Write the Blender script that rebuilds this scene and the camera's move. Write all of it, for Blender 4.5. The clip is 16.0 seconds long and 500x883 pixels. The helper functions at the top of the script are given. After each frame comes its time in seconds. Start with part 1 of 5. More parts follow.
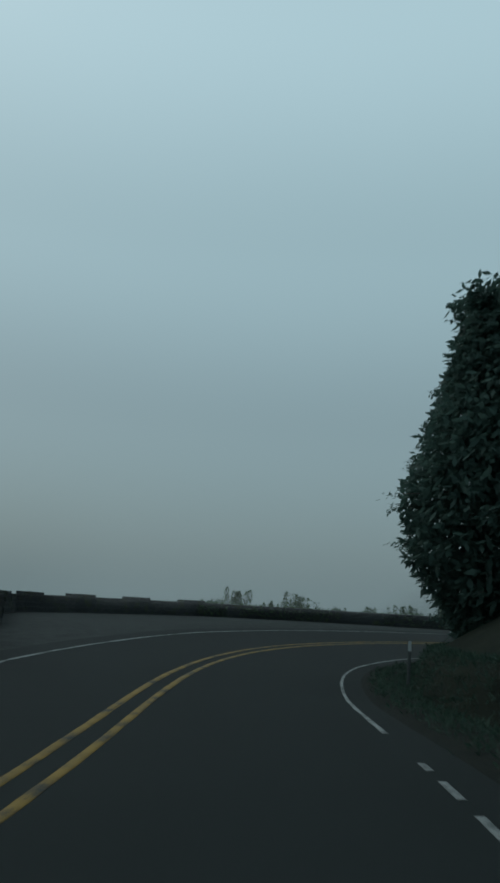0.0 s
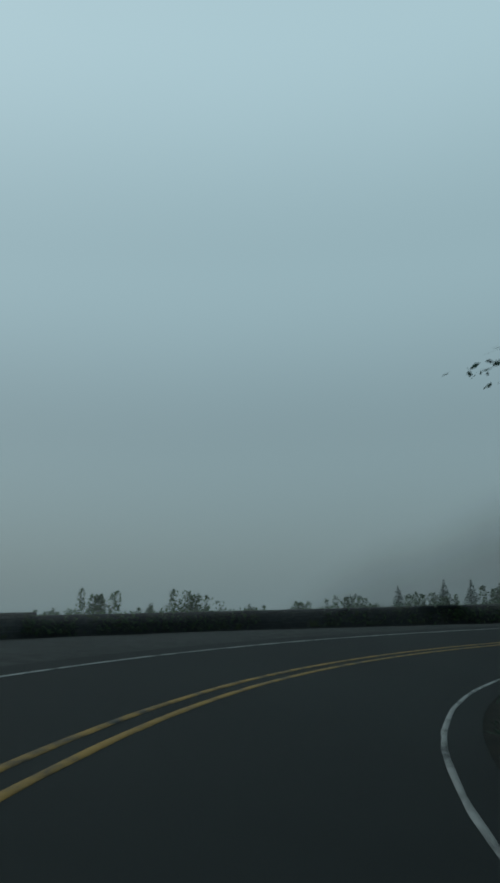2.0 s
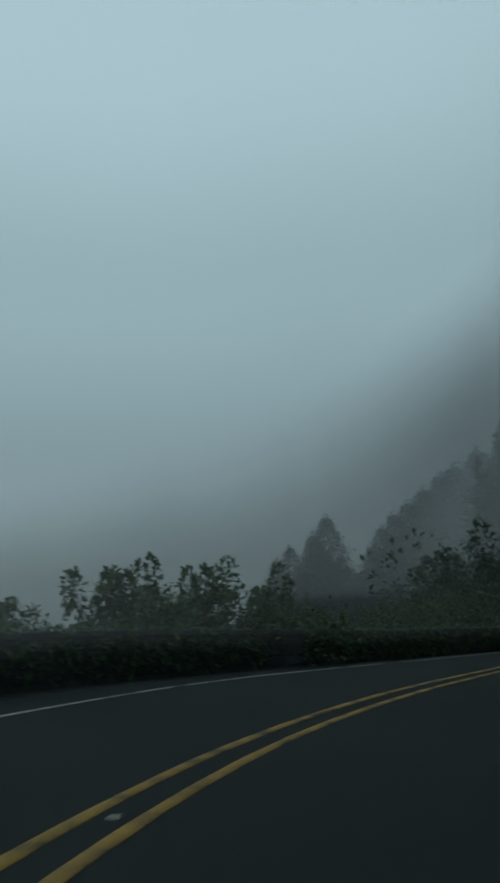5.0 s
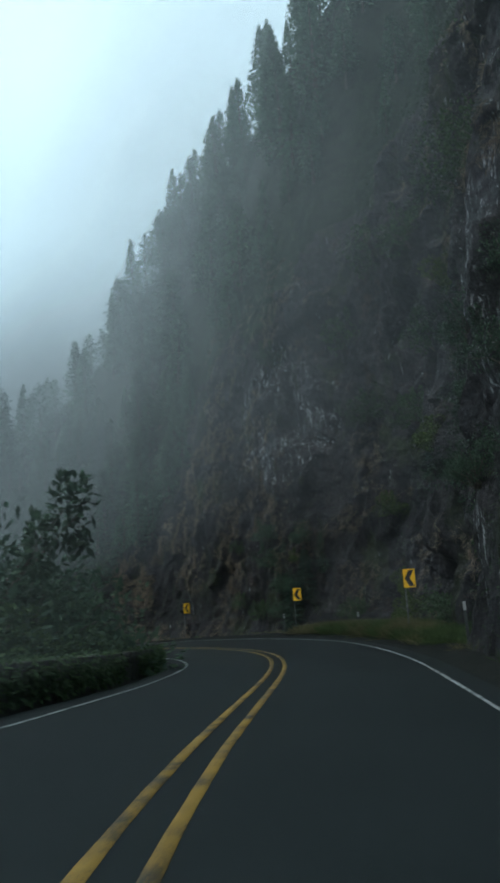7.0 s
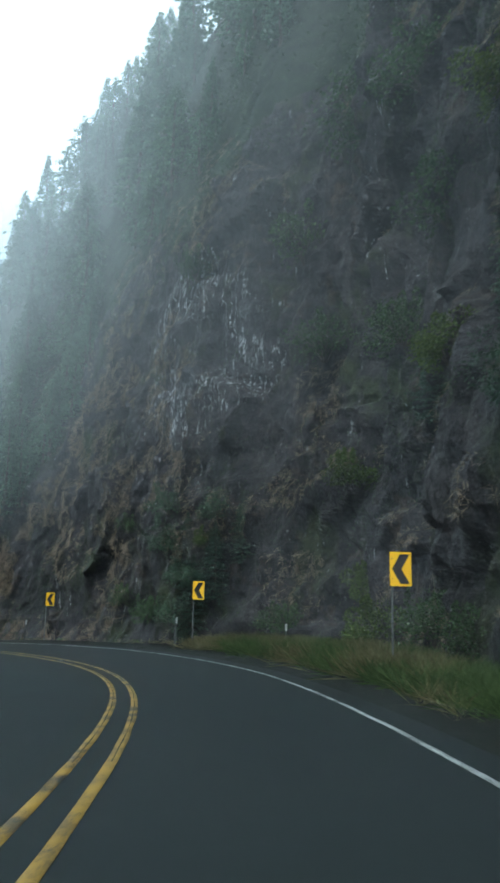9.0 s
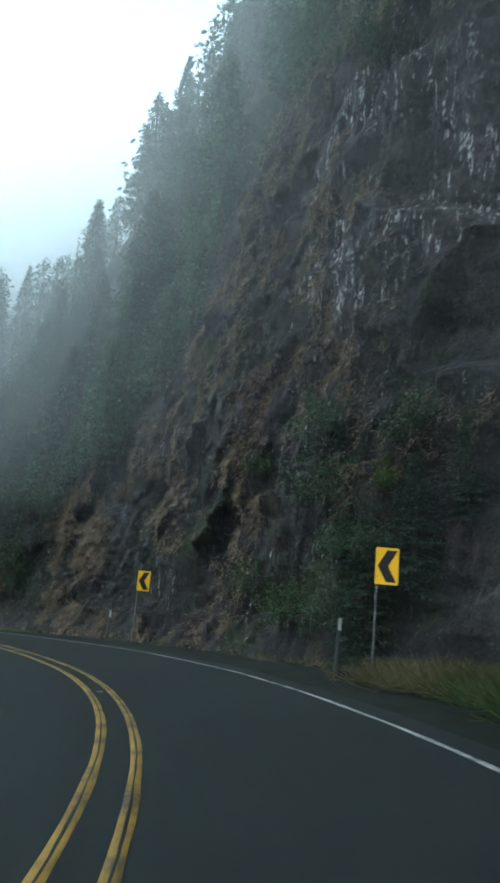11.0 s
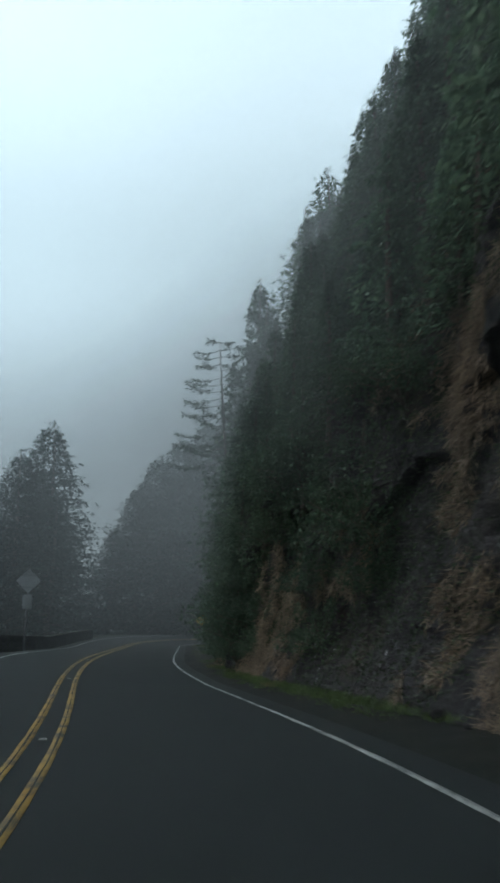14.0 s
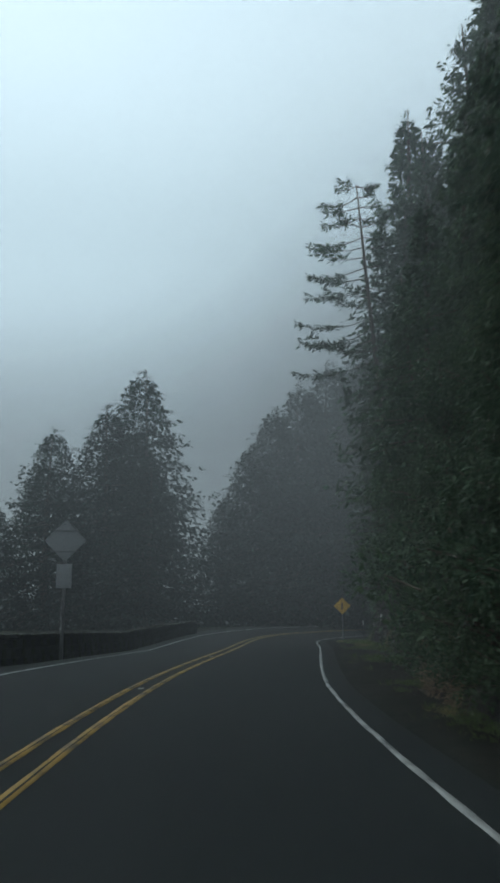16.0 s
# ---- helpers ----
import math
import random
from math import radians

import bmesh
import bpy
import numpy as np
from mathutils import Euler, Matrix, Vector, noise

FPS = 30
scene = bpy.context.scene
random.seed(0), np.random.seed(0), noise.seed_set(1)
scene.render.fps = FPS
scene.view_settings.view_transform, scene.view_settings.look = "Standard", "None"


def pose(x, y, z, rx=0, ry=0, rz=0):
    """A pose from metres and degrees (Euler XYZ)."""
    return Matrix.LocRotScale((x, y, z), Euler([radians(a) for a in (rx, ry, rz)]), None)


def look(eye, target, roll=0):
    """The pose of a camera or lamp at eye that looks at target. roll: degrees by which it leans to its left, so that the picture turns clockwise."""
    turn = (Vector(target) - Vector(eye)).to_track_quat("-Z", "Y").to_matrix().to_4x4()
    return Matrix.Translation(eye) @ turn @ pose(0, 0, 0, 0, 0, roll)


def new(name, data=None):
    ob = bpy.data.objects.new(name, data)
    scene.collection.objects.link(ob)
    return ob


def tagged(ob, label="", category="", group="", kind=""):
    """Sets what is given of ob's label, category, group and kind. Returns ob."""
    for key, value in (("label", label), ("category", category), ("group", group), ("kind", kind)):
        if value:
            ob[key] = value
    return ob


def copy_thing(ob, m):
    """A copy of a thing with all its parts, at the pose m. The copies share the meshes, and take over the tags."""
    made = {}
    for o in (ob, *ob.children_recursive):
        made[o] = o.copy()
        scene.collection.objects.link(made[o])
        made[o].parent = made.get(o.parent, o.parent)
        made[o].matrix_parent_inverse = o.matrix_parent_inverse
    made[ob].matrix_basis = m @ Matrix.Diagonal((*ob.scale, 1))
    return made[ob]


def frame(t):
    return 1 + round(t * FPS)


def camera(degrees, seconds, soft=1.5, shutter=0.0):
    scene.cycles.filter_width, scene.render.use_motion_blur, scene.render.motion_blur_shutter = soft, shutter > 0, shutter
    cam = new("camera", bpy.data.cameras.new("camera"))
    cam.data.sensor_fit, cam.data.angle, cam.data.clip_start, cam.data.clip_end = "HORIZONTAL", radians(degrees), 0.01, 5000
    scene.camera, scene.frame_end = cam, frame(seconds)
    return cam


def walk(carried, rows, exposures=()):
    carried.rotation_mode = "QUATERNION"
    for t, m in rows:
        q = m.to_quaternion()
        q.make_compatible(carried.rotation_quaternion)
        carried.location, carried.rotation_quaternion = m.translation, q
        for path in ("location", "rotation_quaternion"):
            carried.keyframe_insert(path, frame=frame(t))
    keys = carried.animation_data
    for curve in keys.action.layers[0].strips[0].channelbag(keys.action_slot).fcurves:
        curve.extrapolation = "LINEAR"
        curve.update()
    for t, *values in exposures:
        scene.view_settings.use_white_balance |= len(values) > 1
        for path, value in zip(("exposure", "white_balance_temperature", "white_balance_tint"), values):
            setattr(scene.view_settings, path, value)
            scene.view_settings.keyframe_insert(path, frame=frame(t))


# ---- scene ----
# ---------------------------------------------------------------- camera
PATH = [
    (0, (58.919, -52.239, 1.579), (49.105, -52.194, 3.503), 3.39),
    (0.5, (53.675, -52.198, 1.451), (43.859, -51.992, 3.346), 1.75),
    (1, (48.299, -52.001, 1.365), (38.496, -51.496, 3.272), 0.50),
    (1.5, (42.502, -51.519, 1.257), (32.741, -50.637, 3.247), -0.98),
    (2, (36.422, -50.646, 1.192), (26.745, -49.206, 3.260), -1.58),
    (2.5, (30.517, -49.327, 1.129), (21.027, -47.053, 3.315), -1.25),
    (3, (25.326, -47.692, 1.089), (16.165, -44.349, 3.306), -1.38),
    (3.5, (20.439, -45.559, 1.087), (11.759, -41.105, 3.284), -2.04),
    (4, (16.085, -42.964, 1.098), (8.073, -37.431, 3.378), -2.48),
    (4.5, (12.195, -39.818, 1.110), (5.039, -33.235, 3.446), -3.46),
    (5, (8.738, -36.077, 1.127), (2.569, -28.551, 3.428), -4.08),
    (5.6, (5.382, -31.279, 1.162), (0.746, -22.710, 3.416), -4.41),
    (6.2, (2.948, -26.246, 1.209), (0.193, -16.889, 3.413), -4.29),
    (6.8, (1.491, -21.116, 1.261), (0.392, -11.414, 3.419), -3.75),
    (7.3, (0.985, -16.946, 1.290), (0.842, -7.177, 3.419), -2.99),
    (7.7, (0.943, -13.757, 1.304), (1.259, -3.987, 3.415), -2.19),
    (8.2, (1.087, -9.618, 1.321), (1.545, 0.131, 3.499), -1.04),
    (8.8, (1.228, -4.604, 1.352), (1.551, 5.144, 3.557), 0.70),
    (9.5, (1.192, 1.347, 1.381), (1.025, 11.105, 3.564), 2.97),
    (10.3, (0.740, 8.373, 1.392), (-0.202, 18.090, 3.559), 4.74),
    (10.7, (0.294, 11.978, 1.394), (-1.064, 21.643, 3.572), 5.07),
    (11, (-0.179, 14.804, 1.393), (-1.803, 24.428, 3.573), 5.31),
    (11.5, (-1.153, 19.591, 1.392), (-3.205, 29.132, 3.577), 5.54),
    (12, (-2.309, 24.402, 1.403), (-4.978, 33.785, 3.601), 5.18),
    (12.5, (-3.861, 29.036, 1.415), (-7.271, 38.178, 3.605), 5.22),
    (13, (-5.393, 33.399, 1.461), (-9.797, 42.106, 3.647), 3.73),
    (13.5, (-7.568, 37.813, 1.487), (-12.814, 46.038, 3.684), 0.73),
    (14, (-10.699, 41.984, 1.464), (-16.609, 49.752, 3.642), 0.96),
    (14.5, (-13.991, 45.730, 1.433), (-20.401, 53.102, 3.569), 1.55),
    (15, (-17.317, 49.336, 1.409), (-24.020, 56.461, 3.484), 0.68),
    (15.5, (-20.823, 52.800, 1.375), (-27.701, 59.758, 3.442), 0.20),
    (16, (-24.521, 56.306, 1.339), (-31.467, 63.202, 3.390), -0.12),
]
cam = camera(33.6, 16.0, soft=3.0, shutter=0.3)
walk(cam, [(t, look(eye, target, roll)) for t, eye, target, roll in PATH],
     exposures=[(0.0, -0.05, 6250, 5), (5.2, -0.08, 6380, 7), (6.4, 0.5, 6300, 9), (7.3, 1.36, 6180, 11), (8.2, 2.10, 6150, 11), (10.3, 2.22, 6170, 11),
                (11.0, 1.90, 6180, 11), (12.5, 1.42, 6220, 12), (13.5, 1.18, 6470, 15), (14.5, 0.99, 6540, 16), (16.0, 0.90, 6560, 16)])

# ---------------------------------------------------------------- world and light
scene.cycles.transparent_max_bounces = 96
world = bpy.data.worlds.new("overcast")
scene.world = world
world.use_nodes = True
wn, wl = world.node_tree.nodes, world.node_tree.links
wn.clear()
w_out = wn.new("ShaderNodeOutputWorld")
w_add = wn.new("ShaderNodeAddShader")
sky_bg = wn.new("ShaderNodeBackground")
fog_bg = wn.new("ShaderNodeBackground")
sky_tex = wn.new("ShaderNodeTexSky")
sky_tex.sky_type = "NISHITA"
sky_tex.sun_disc = False
sky_tex.sun_elevation = radians(48)
sky_tex.sun_rotation = radians(200)
sky_tex.dust_density = 6.0
sky_tex.air_density = 1.0
sky_bg.inputs["Strength"].default_value = 0.018
w_tc = wn.new("ShaderNodeTexCoord")
w_sep = wn.new("ShaderNodeSeparateXYZ")
w_ramp = wn.new("ShaderNodeValToRGB")
w_noise = wn.new("ShaderNodeTexNoise")
w_noise.inputs["Scale"].default_value = 1.3
w_noise.inputs["Detail"].default_value = 3.0
w_mul = wn.new("ShaderNodeMath")
w_mul.operation = "MULTIPLY_ADD"
w_mul.inputs[1].default_value = 0.05
w_sum = wn.new("ShaderNodeMath")
w_sum.operation = "SUBTRACT"
w_sum.inputs[1].default_value = 0.025
cr = w_ramp.color_ramp
cr.interpolation = "EASE"
cr.elements[0].position, cr.elements[0].color = 0.0, (0.20, 0.265, 0.28, 1)
cr.elements[1].position, cr.elements[1].color = 0.62, (0.52, 0.70, 0.75, 1)
e = cr.elements.new(0.20)
e.color = (0.265, 0.362, 0.385, 1)
e = cr.elements.new(0.40)
e.color = (0.38, 0.525, 0.56, 1)
wl.new(w_tc.outputs["Generated"], w_sep.inputs[0])
wl.new(w_tc.outputs["Generated"], w_noise.inputs["Vector"])
wl.new(w_noise.outputs["Fac"], w_mul.inputs[0])
wl.new(w_sep.outputs["Z"], w_mul.inputs[2])
wl.new(w_mul.outputs[0], w_sum.inputs[0])
wl.new(w_sum.outputs[0], w_ramp.inputs["Fac"])
wl.new(w_ramp.outputs["Color"], fog_bg.inputs["Color"])
fog_bg.inputs["Strength"].default_value = 0.78
wl.new(sky_tex.outputs[0], sky_bg.inputs["Color"])
wl.new(sky_bg.outputs[0], w_add.inputs[0])
wl.new(fog_bg.outputs[0], w_add.inputs[1])
wl.new(w_add.outputs[0], w_out.inputs["Surface"])

sun = new("sun", bpy.data.lights.new("sun", "SUN"))
sun.data.energy = 0.3
sun.data.angle = radians(40)
sun.data.color = (1.0, 0.97, 0.93)
sun.matrix_world = look((-40, -20, 60), (0, 0, 0))


# ---------------------------------------------------------------- materials
def mat_new(name):
    m = bpy.data.materials.new(name)
    m.use_nodes = True
    n, l = m.node_tree.nodes, m.node_tree.links
    b = n["Principled BSDF"]
    return m, n, l, b


def noise_tex(n, l, vec, scale, detail=4.0, rough=0.55, stretch=None):
    t = n.new("ShaderNodeTexNoise")
    t.inputs["Scale"].default_value = scale
    t.inputs["Detail"].default_value = detail
    t.inputs["Roughness"].default_value = rough
    if stretch:
        mp = n.new("ShaderNodeMapping")
        mp.inputs["Scale"].default_value = stretch
        l.new(vec, mp.inputs["Vector"])
        vec = mp.outputs[0]
    l.new(vec, t.inputs["Vector"])
    return t.outputs["Fac"]


def ramp(n, l, fac, stops, ease="LINEAR"):
    r = n.new("ShaderNodeValToRGB")
    r.color_ramp.interpolation = ease
    els = r.color_ramp.elements
    for i, (p, c) in enumerate(stops):
        el = els[i] if i < 2 else els.new(p)
        el.position = p
        el.color = (*c, 1) if len(c) == 3 else c
    l.new(fac, r.inputs["Fac"])
    return r.outputs["Color"]


def mixc(n, l, fac, a, b, mode="MIX"):
    m = n.new("ShaderNodeMix")
    m.data_type, m.blend_type = "RGBA", mode
    for sock, v in ((m.inputs[0], fac), (m.inputs[6], a), (m.inputs[7], b)):
        if isinstance(v, (int, float)):
            sock.default_value = v
        elif isinstance(v, tuple):
            sock.default_value = (*v, 1)
        else:
            l.new(v, sock)
    return m.outputs[2]


def bump(n, l, b, height, strength, dist):
    bp = n.new("ShaderNodeBump")
    bp.inputs["Strength"].default_value = strength
    bp.inputs["Distance"].default_value = dist
    l.new(height, bp.inputs["Height"])
    l.new(bp.outputs[0], b.inputs["Normal"])


def coords(n, kind="Object"):
    return n.new("ShaderNodeTexCoord").outputs[kind]


def make_asphalt():
    m, n, l, b = mat_new("asphalt")
    v = coords(n)
    big = noise_tex(n, l, v, 0.22, 3)
    mid = noise_tex(n, l, v, 2.1, 5)
    fine = noise_tex(n, l, v, 95, 2, 0.7)
    c = ramp(n, l, big, [(0.3, (0.0076, 0.0114, 0.0117)), (0.7, (0.0130, 0.0184, 0.0187))])
    c = mixc(n, l, mid, c, (0.0091, 0.0131, 0.0134))
    c2 = ramp(n, l, fine, [(0.35, (0.55, 0.55, 0.55)), (0.75, (1.45, 1.42, 1.38))])
    c = mixc(n, l, 0.75, c, c2, "MULTIPLY")
    l.new(c, b.inputs["Base Color"])
    b.inputs["Roughness"].default_value = 0.88
    b.inputs["Specular IOR Level"].default_value = 0.12
    bump(n, l, b, fine, 0.5, 0.006)
    return m


def make_paint(name, col, wear):
    m, n, l, b = mat_new(name)
    v = coords(n)
    fine = noise_tex(n, l, v, 42, 4, 0.7)
    mid = noise_tex(n, l, v, 1.7, 4)
    worn = n.new("ShaderNodeMath")
    worn.operation = "MULTIPLY"
    l.new(fine, worn.inputs[0])
    l.new(mid, worn.inputs[1])
    mask = ramp(n, l, worn.outputs[0], [(wear, (0, 0, 0)), (wear + 0.10, (1, 1, 1))])
    tone = ramp(n, l, mid, [(0.3, tuple(0.72 * x for x in col)), (0.7, col)])
    c = mixc(n, l, mask, (0.012, 0.015, 0.015), tone)
    l.new(c, b.inputs["Base Color"])
    b.inputs["Roughness"].default_value = 0.7
    b.inputs["Specular IOR Level"].default_value = 0.15
    bump(n, l, b, fine, 0.3, 0.003)
    return m


def make_rock(name="basalt", streaked=0.0):
    m, n, l, b = mat_new(name)
    v = coords(n)
    mid = noise_tex(n, l, v, 0.75, 6, 0.68, (1, 1, 0.55))
    fine = noise_tex(n, l, v, 4.5, 7, 0.75, (1, 1, 0.6))
    c = ramp(n, l, mid, [(0.32, (0.012, 0.013, 0.016)), (0.50, (0.023, 0.024, 0.027)), (0.70, (0.044, 0.044, 0.045))])
    c = mixc(n, l, 0.85, c, ramp(n, l, fine, [(0.34, (0.45, 0.45, 0.47)), (0.66, (1.6, 1.56, 1.52))]), "MULTIPLY")
    rust = ramp(n, l, noise_tex(n, l, v, 0.40, 6, 0.68), [(0.57, (0, 0, 0)), (0.68, (1, 1, 1))])
    c = mixc(n, l, rust, c, ramp(n, l, fine, [(0.32, (0.022, 0.017, 0.014)), (0.68, (0.075, 0.057, 0.044))]))
    grit = noise_tex(n, l, v, 17, 5, 0.75, (1, 1, 0.7))
    c = mixc(n, l, 0.8, c, ramp(n, l, grit, [(0.36, (0.55, 0.55, 0.56)), (0.64, (1.5, 1.48, 1.45))]), "MULTIPLY")
    moss = ramp(n, l, noise_tex(n, l, v, 0.33, 6, 0.70, (1, 1, 0.7)), [(0.54, (0, 0, 0)), (0.66, (1, 1, 1))])
    c = mixc(n, l, moss, c, ramp(n, l, fine, [(0.3, (0.012, 0.019, 0.011)), (0.7, (0.040, 0.050, 0.025))]))
    # pale mineral streaks below ledges: short, upright, broken into flecks, in zones a few metres wide
    streak = noise_tex(n, l, v, 2.1, 6, 0.70, (2.3, 2.3, 0.30))
    st = ramp(n, l, streak, [(0.605 - 0.175 * streaked, (0, 0, 0)), (0.65 - 0.175 * streaked, (1, 1, 1))])
    zn = ramp(n, l, noise_tex(n, l, v, 0.30, 3), [(0.50 - 0.22 * streaked, (0, 0, 0)), (0.60 - 0.16 * streaked, (1, 1, 1))])
    br = ramp(n, l, noise_tex(n, l, v, 10.0, 5, 0.8, (1, 1, 0.5)), [(0.48, (0, 0, 0)), (0.55, (1, 1, 1))])
    mk = mixc(n, l, 1.0, st, zn, "MULTIPLY")
    mk = mixc(n, l, 1.0, mk, br, "MULTIPLY")
    if streaked:
        wash = ramp(n, l, noise_tex(n, l, v, 0.55, 4, 0.6, (1, 1, 0.6)), [(0.52, (0, 0, 0)), (0.66, (0.8, 0.8, 0.8))])
        c = mixc(n, l, wash, c, ramp(n, l, fine, [(0.35, (0.020, 0.023, 0.027)), (0.65, (0.085, 0.092, 0.100))]))
    c = mixc(n, l, mk, c, (0.36, 0.38, 0.395))
    l.new(c, b.inputs["Base Color"])
    l.new(ramp(n, l, mid, [(0.3, (0.6, 0.6, 0.6)), (0.7, (0.92, 0.92, 0.92))]), b.inputs["Roughness"])
    b.inputs["Specular IOR Level"].default_value = 0.15
    h = n.new("ShaderNodeMath")
    h.operation = "MULTIPLY_ADD"
    h.inputs[1].default_value = 0.45
    l.new(fine, h.inputs[0])
    l.new(mid, h.inputs[2])
    h2 = n.new("ShaderNodeMath")
    h2.operation = "MULTIPLY_ADD"
    h2.inputs[1].default_value = 0.16
    l.new(grit, h2.inputs[0])
    l.new(h.outputs[0], h2.inputs[2])
    bump(n, l, b, h2.outputs[0], 1.0, 0.42)
    return m


def make_soil(name, dark, lit, scale=1.2):
    m, n, l, b = mat_new(name)
    v = coords(n)
    big = noise_tex(n, l, v, 0.15, 3)
    mid = noise_tex(n, l, v, scale, 6, 0.65)
    fine = noise_tex(n, l, v, 24, 4, 0.7)
    c = ramp(n, l, mid, [(0.32, dark), (0.68, lit)])
    c = mixc(n, l, 0.7, c, ramp(n, l, fine, [(0.3, (0.55, 0.55, 0.55)), (0.7, (1.4, 1.4, 1.4))]), "MULTIPLY")
    c = mixc(n, l, 0.5, c, ramp(n, l, big, [(0.3, (0.7, 0.75, 0.7)), (0.7, (1.15, 1.1, 1.05))]), "MULTIPLY")
    l.new(c, b.inputs["Base Color"])
    b.inputs["Roughness"].default_value = 0.95
    b.inputs["Specular IOR Level"].default_value = 0.1
    bump(n, l, b, fine, 0.7, 0.03)
    return m


def make_leaf(name, dark, lit, rough=0.6, random_obj=True, thin_share=0.4):
    """Foliage: tone varies from clump to clump, tree to tree and with position."""
    m, n, l, b = mat_new(name)
    geo = n.new("ShaderNodeNewGeometry")
    v = coords(n)
    c = ramp(n, l, geo.outputs["Random Per Island"], [(0.0, dark), (1.0, lit)])
    mid = noise_tex(n, l, v, 0.8, 3)
    c = mixc(n, l, 0.7, c, ramp(n, l, mid, [(0.3, (0.6, 0.62, 0.6)), (0.7, (1.3, 1.28, 1.2))]), "MULTIPLY")
    if random_obj:
        inf = n.new("ShaderNodeObjectInfo")
        c = mixc(n, l, 0.55, c, ramp(n, l, inf.outputs["Random"], [(0, (0.65, 0.72, 0.72)), (1, (1.25, 1.2, 1.05))]), "MULTIPLY")
    l.new(c, b.inputs["Base Color"])
    b.inputs["Roughness"].default_value = rough
    b.inputs["Specular IOR Level"].default_value = 0.15
    thin = n.new("ShaderNodeBsdfTranslucent")
    both = n.new("ShaderNodeMixShader")
    both.inputs[0].default_value = thin_share
    l.new(c, thin.inputs["Color"])
    l.new(b.outputs[0], both.inputs[1])
    l.new(thin.outputs[0], both.inputs[2])
    l.new(both.outputs[0], n["Material Output"].inputs["Surface"])
    return m


def make_plain(name, col, rough=0.6, metal=0.0, vary=0.25, scale=3.0, bmp=0.15):
    m, n, l, b = mat_new(name)
    v = coords(n)
    f = noise_tex(n, l, v, scale, 5, 0.65)
    c = ramp(n, l, f, [(0.3, tuple(x * (1 - vary) for x in col)), (0.7, tuple(min(1, x * (1 + vary)) for x in col))])
    l.new(c, b.inputs["Base Color"])
    b.inputs["Roughness"].default_value = rough
    b.inputs["Metallic"].default_value = metal
    if bmp:
        bump(n, l, b, noise_tex(n, l, v, scale * 6, 4, 0.7), bmp, 0.01)
    return m


def make_stone():
    m, n, l, b = mat_new("parapet_stone")
    v = coords(n)
    inf = n.new("ShaderNodeObjectInfo")
    mid = noise_tex(n, l, v, 1.6, 5, 0.65)
    fine = noise_tex(n, l, v, 14, 5, 0.7)
    c = ramp(n, l, inf.outputs["Random"], [(0, (0.026, 0.030, 0.032)), (0.5, (0.032, 0.036, 0.037)), (1, (0.044, 0.047, 0.046))])
    c = mixc(n, l, 0.7, c, ramp(n, l, fine, [(0.3, (0.5, 0.5, 0.5)), (0.7, (1.4, 1.4, 1.4))]), "MULTIPLY")
    mo = ramp(n, l, mid, [(0.52, (0, 0, 0)), (0.66, (1, 1, 1))])
    c = mixc(n, l, mo, c, (0.034, 0.044, 0.020))
    l.new(c, b.inputs["Base Color"])
    b.inputs["Roughness"].default_value = 0.9
    b.inputs["Specular IOR Level"].default_value = 0.15
    bump(n, l, b, fine, 0.8, 0.03)
    return m


def make_water():
    m, n, l, b = mat_new("sea_water")
    v = coords(n)
    b.inputs["Base Color"].default_value = (0.05, 0.07, 0.075, 1)
    b.inputs["Roughness"].default_value = 0.18
    bump(n, l, b, noise_tex(n, l, v, 0.25, 6, 0.6), 0.6, 0.6)
    return m


ASPHALT = make_asphalt()
YELLOW = make_paint("yellow_road_paint", (0.19, 0.118, 0.021), 0.16)
WHITE = make_paint("white_road_paint", (0.205, 0.220, 0.217), 0.15)
ROCK = make_rock()
ROCK_STREAKED = make_rock("white_streaked_basalt", 0.42)
SOIL = make_soil("hill_soil", (0.005, 0.008, 0.006), (0.015, 0.019, 0.012))
# Ground colour kept dark so bare patches read as shaded gaps in the foliage.
FOREST_FLOOR = make_soil("shaded_forest_floor", (0.009, 0.015, 0.011), (0.026, 0.037, 0.025))
GRAVEL = make_soil("shoulder_gravel", (0.020, 0.024, 0.025), (0.042, 0.047, 0.047), 2.5)
DIRT = make_soil("verge_dirt", (0.007, 0.0095, 0.0085), (0.0155, 0.0170, 0.0140), 2.0)
NEEDLE = make_leaf("spruce_needles", (0.033, 0.062, 0.046), (0.058, 0.096, 0.064))
# Lighter copy of the spruce needles: mist glow and light put into the colour.
NEEDLE_LIT = make_leaf("mist_lit_spruce_needles", (0.055, 0.100, 0.074), (0.095, 0.150, 0.103), thin_share=0.5)
NEEDLE_DK = make_leaf("cypress_needles", (0.028, 0.052, 0.044), (0.042, 0.072, 0.057))
# Needles raised to a bluish tone: the haze before the tree is painted in.
CYPRESS = make_leaf("hazy_cypress_needles", (0.062, 0.104, 0.098), (0.070, 0.118, 0.110), thin_share=0.5)
# Dark needle copy, nearly even in tone: fog's flattening is put into the colour.
NEEDLE_FAR = make_leaf("fog_flattened_spruce_needles", (0.019, 0.031, 0.028), (0.021, 0.034, 0.030), thin_share=0.5)
LEAF = make_leaf("shrub_leaves", (0.022, 0.046, 0.025), (0.060, 0.100, 0.047))
LEAF_LT = make_leaf("bright_shrub_leaves", (0.032, 0.058, 0.016), (0.085, 0.115, 0.035))
FERN = make_leaf("undergrowth_leaves", (0.024, 0.046, 0.027), (0.055, 0.086, 0.045), random_obj=False)
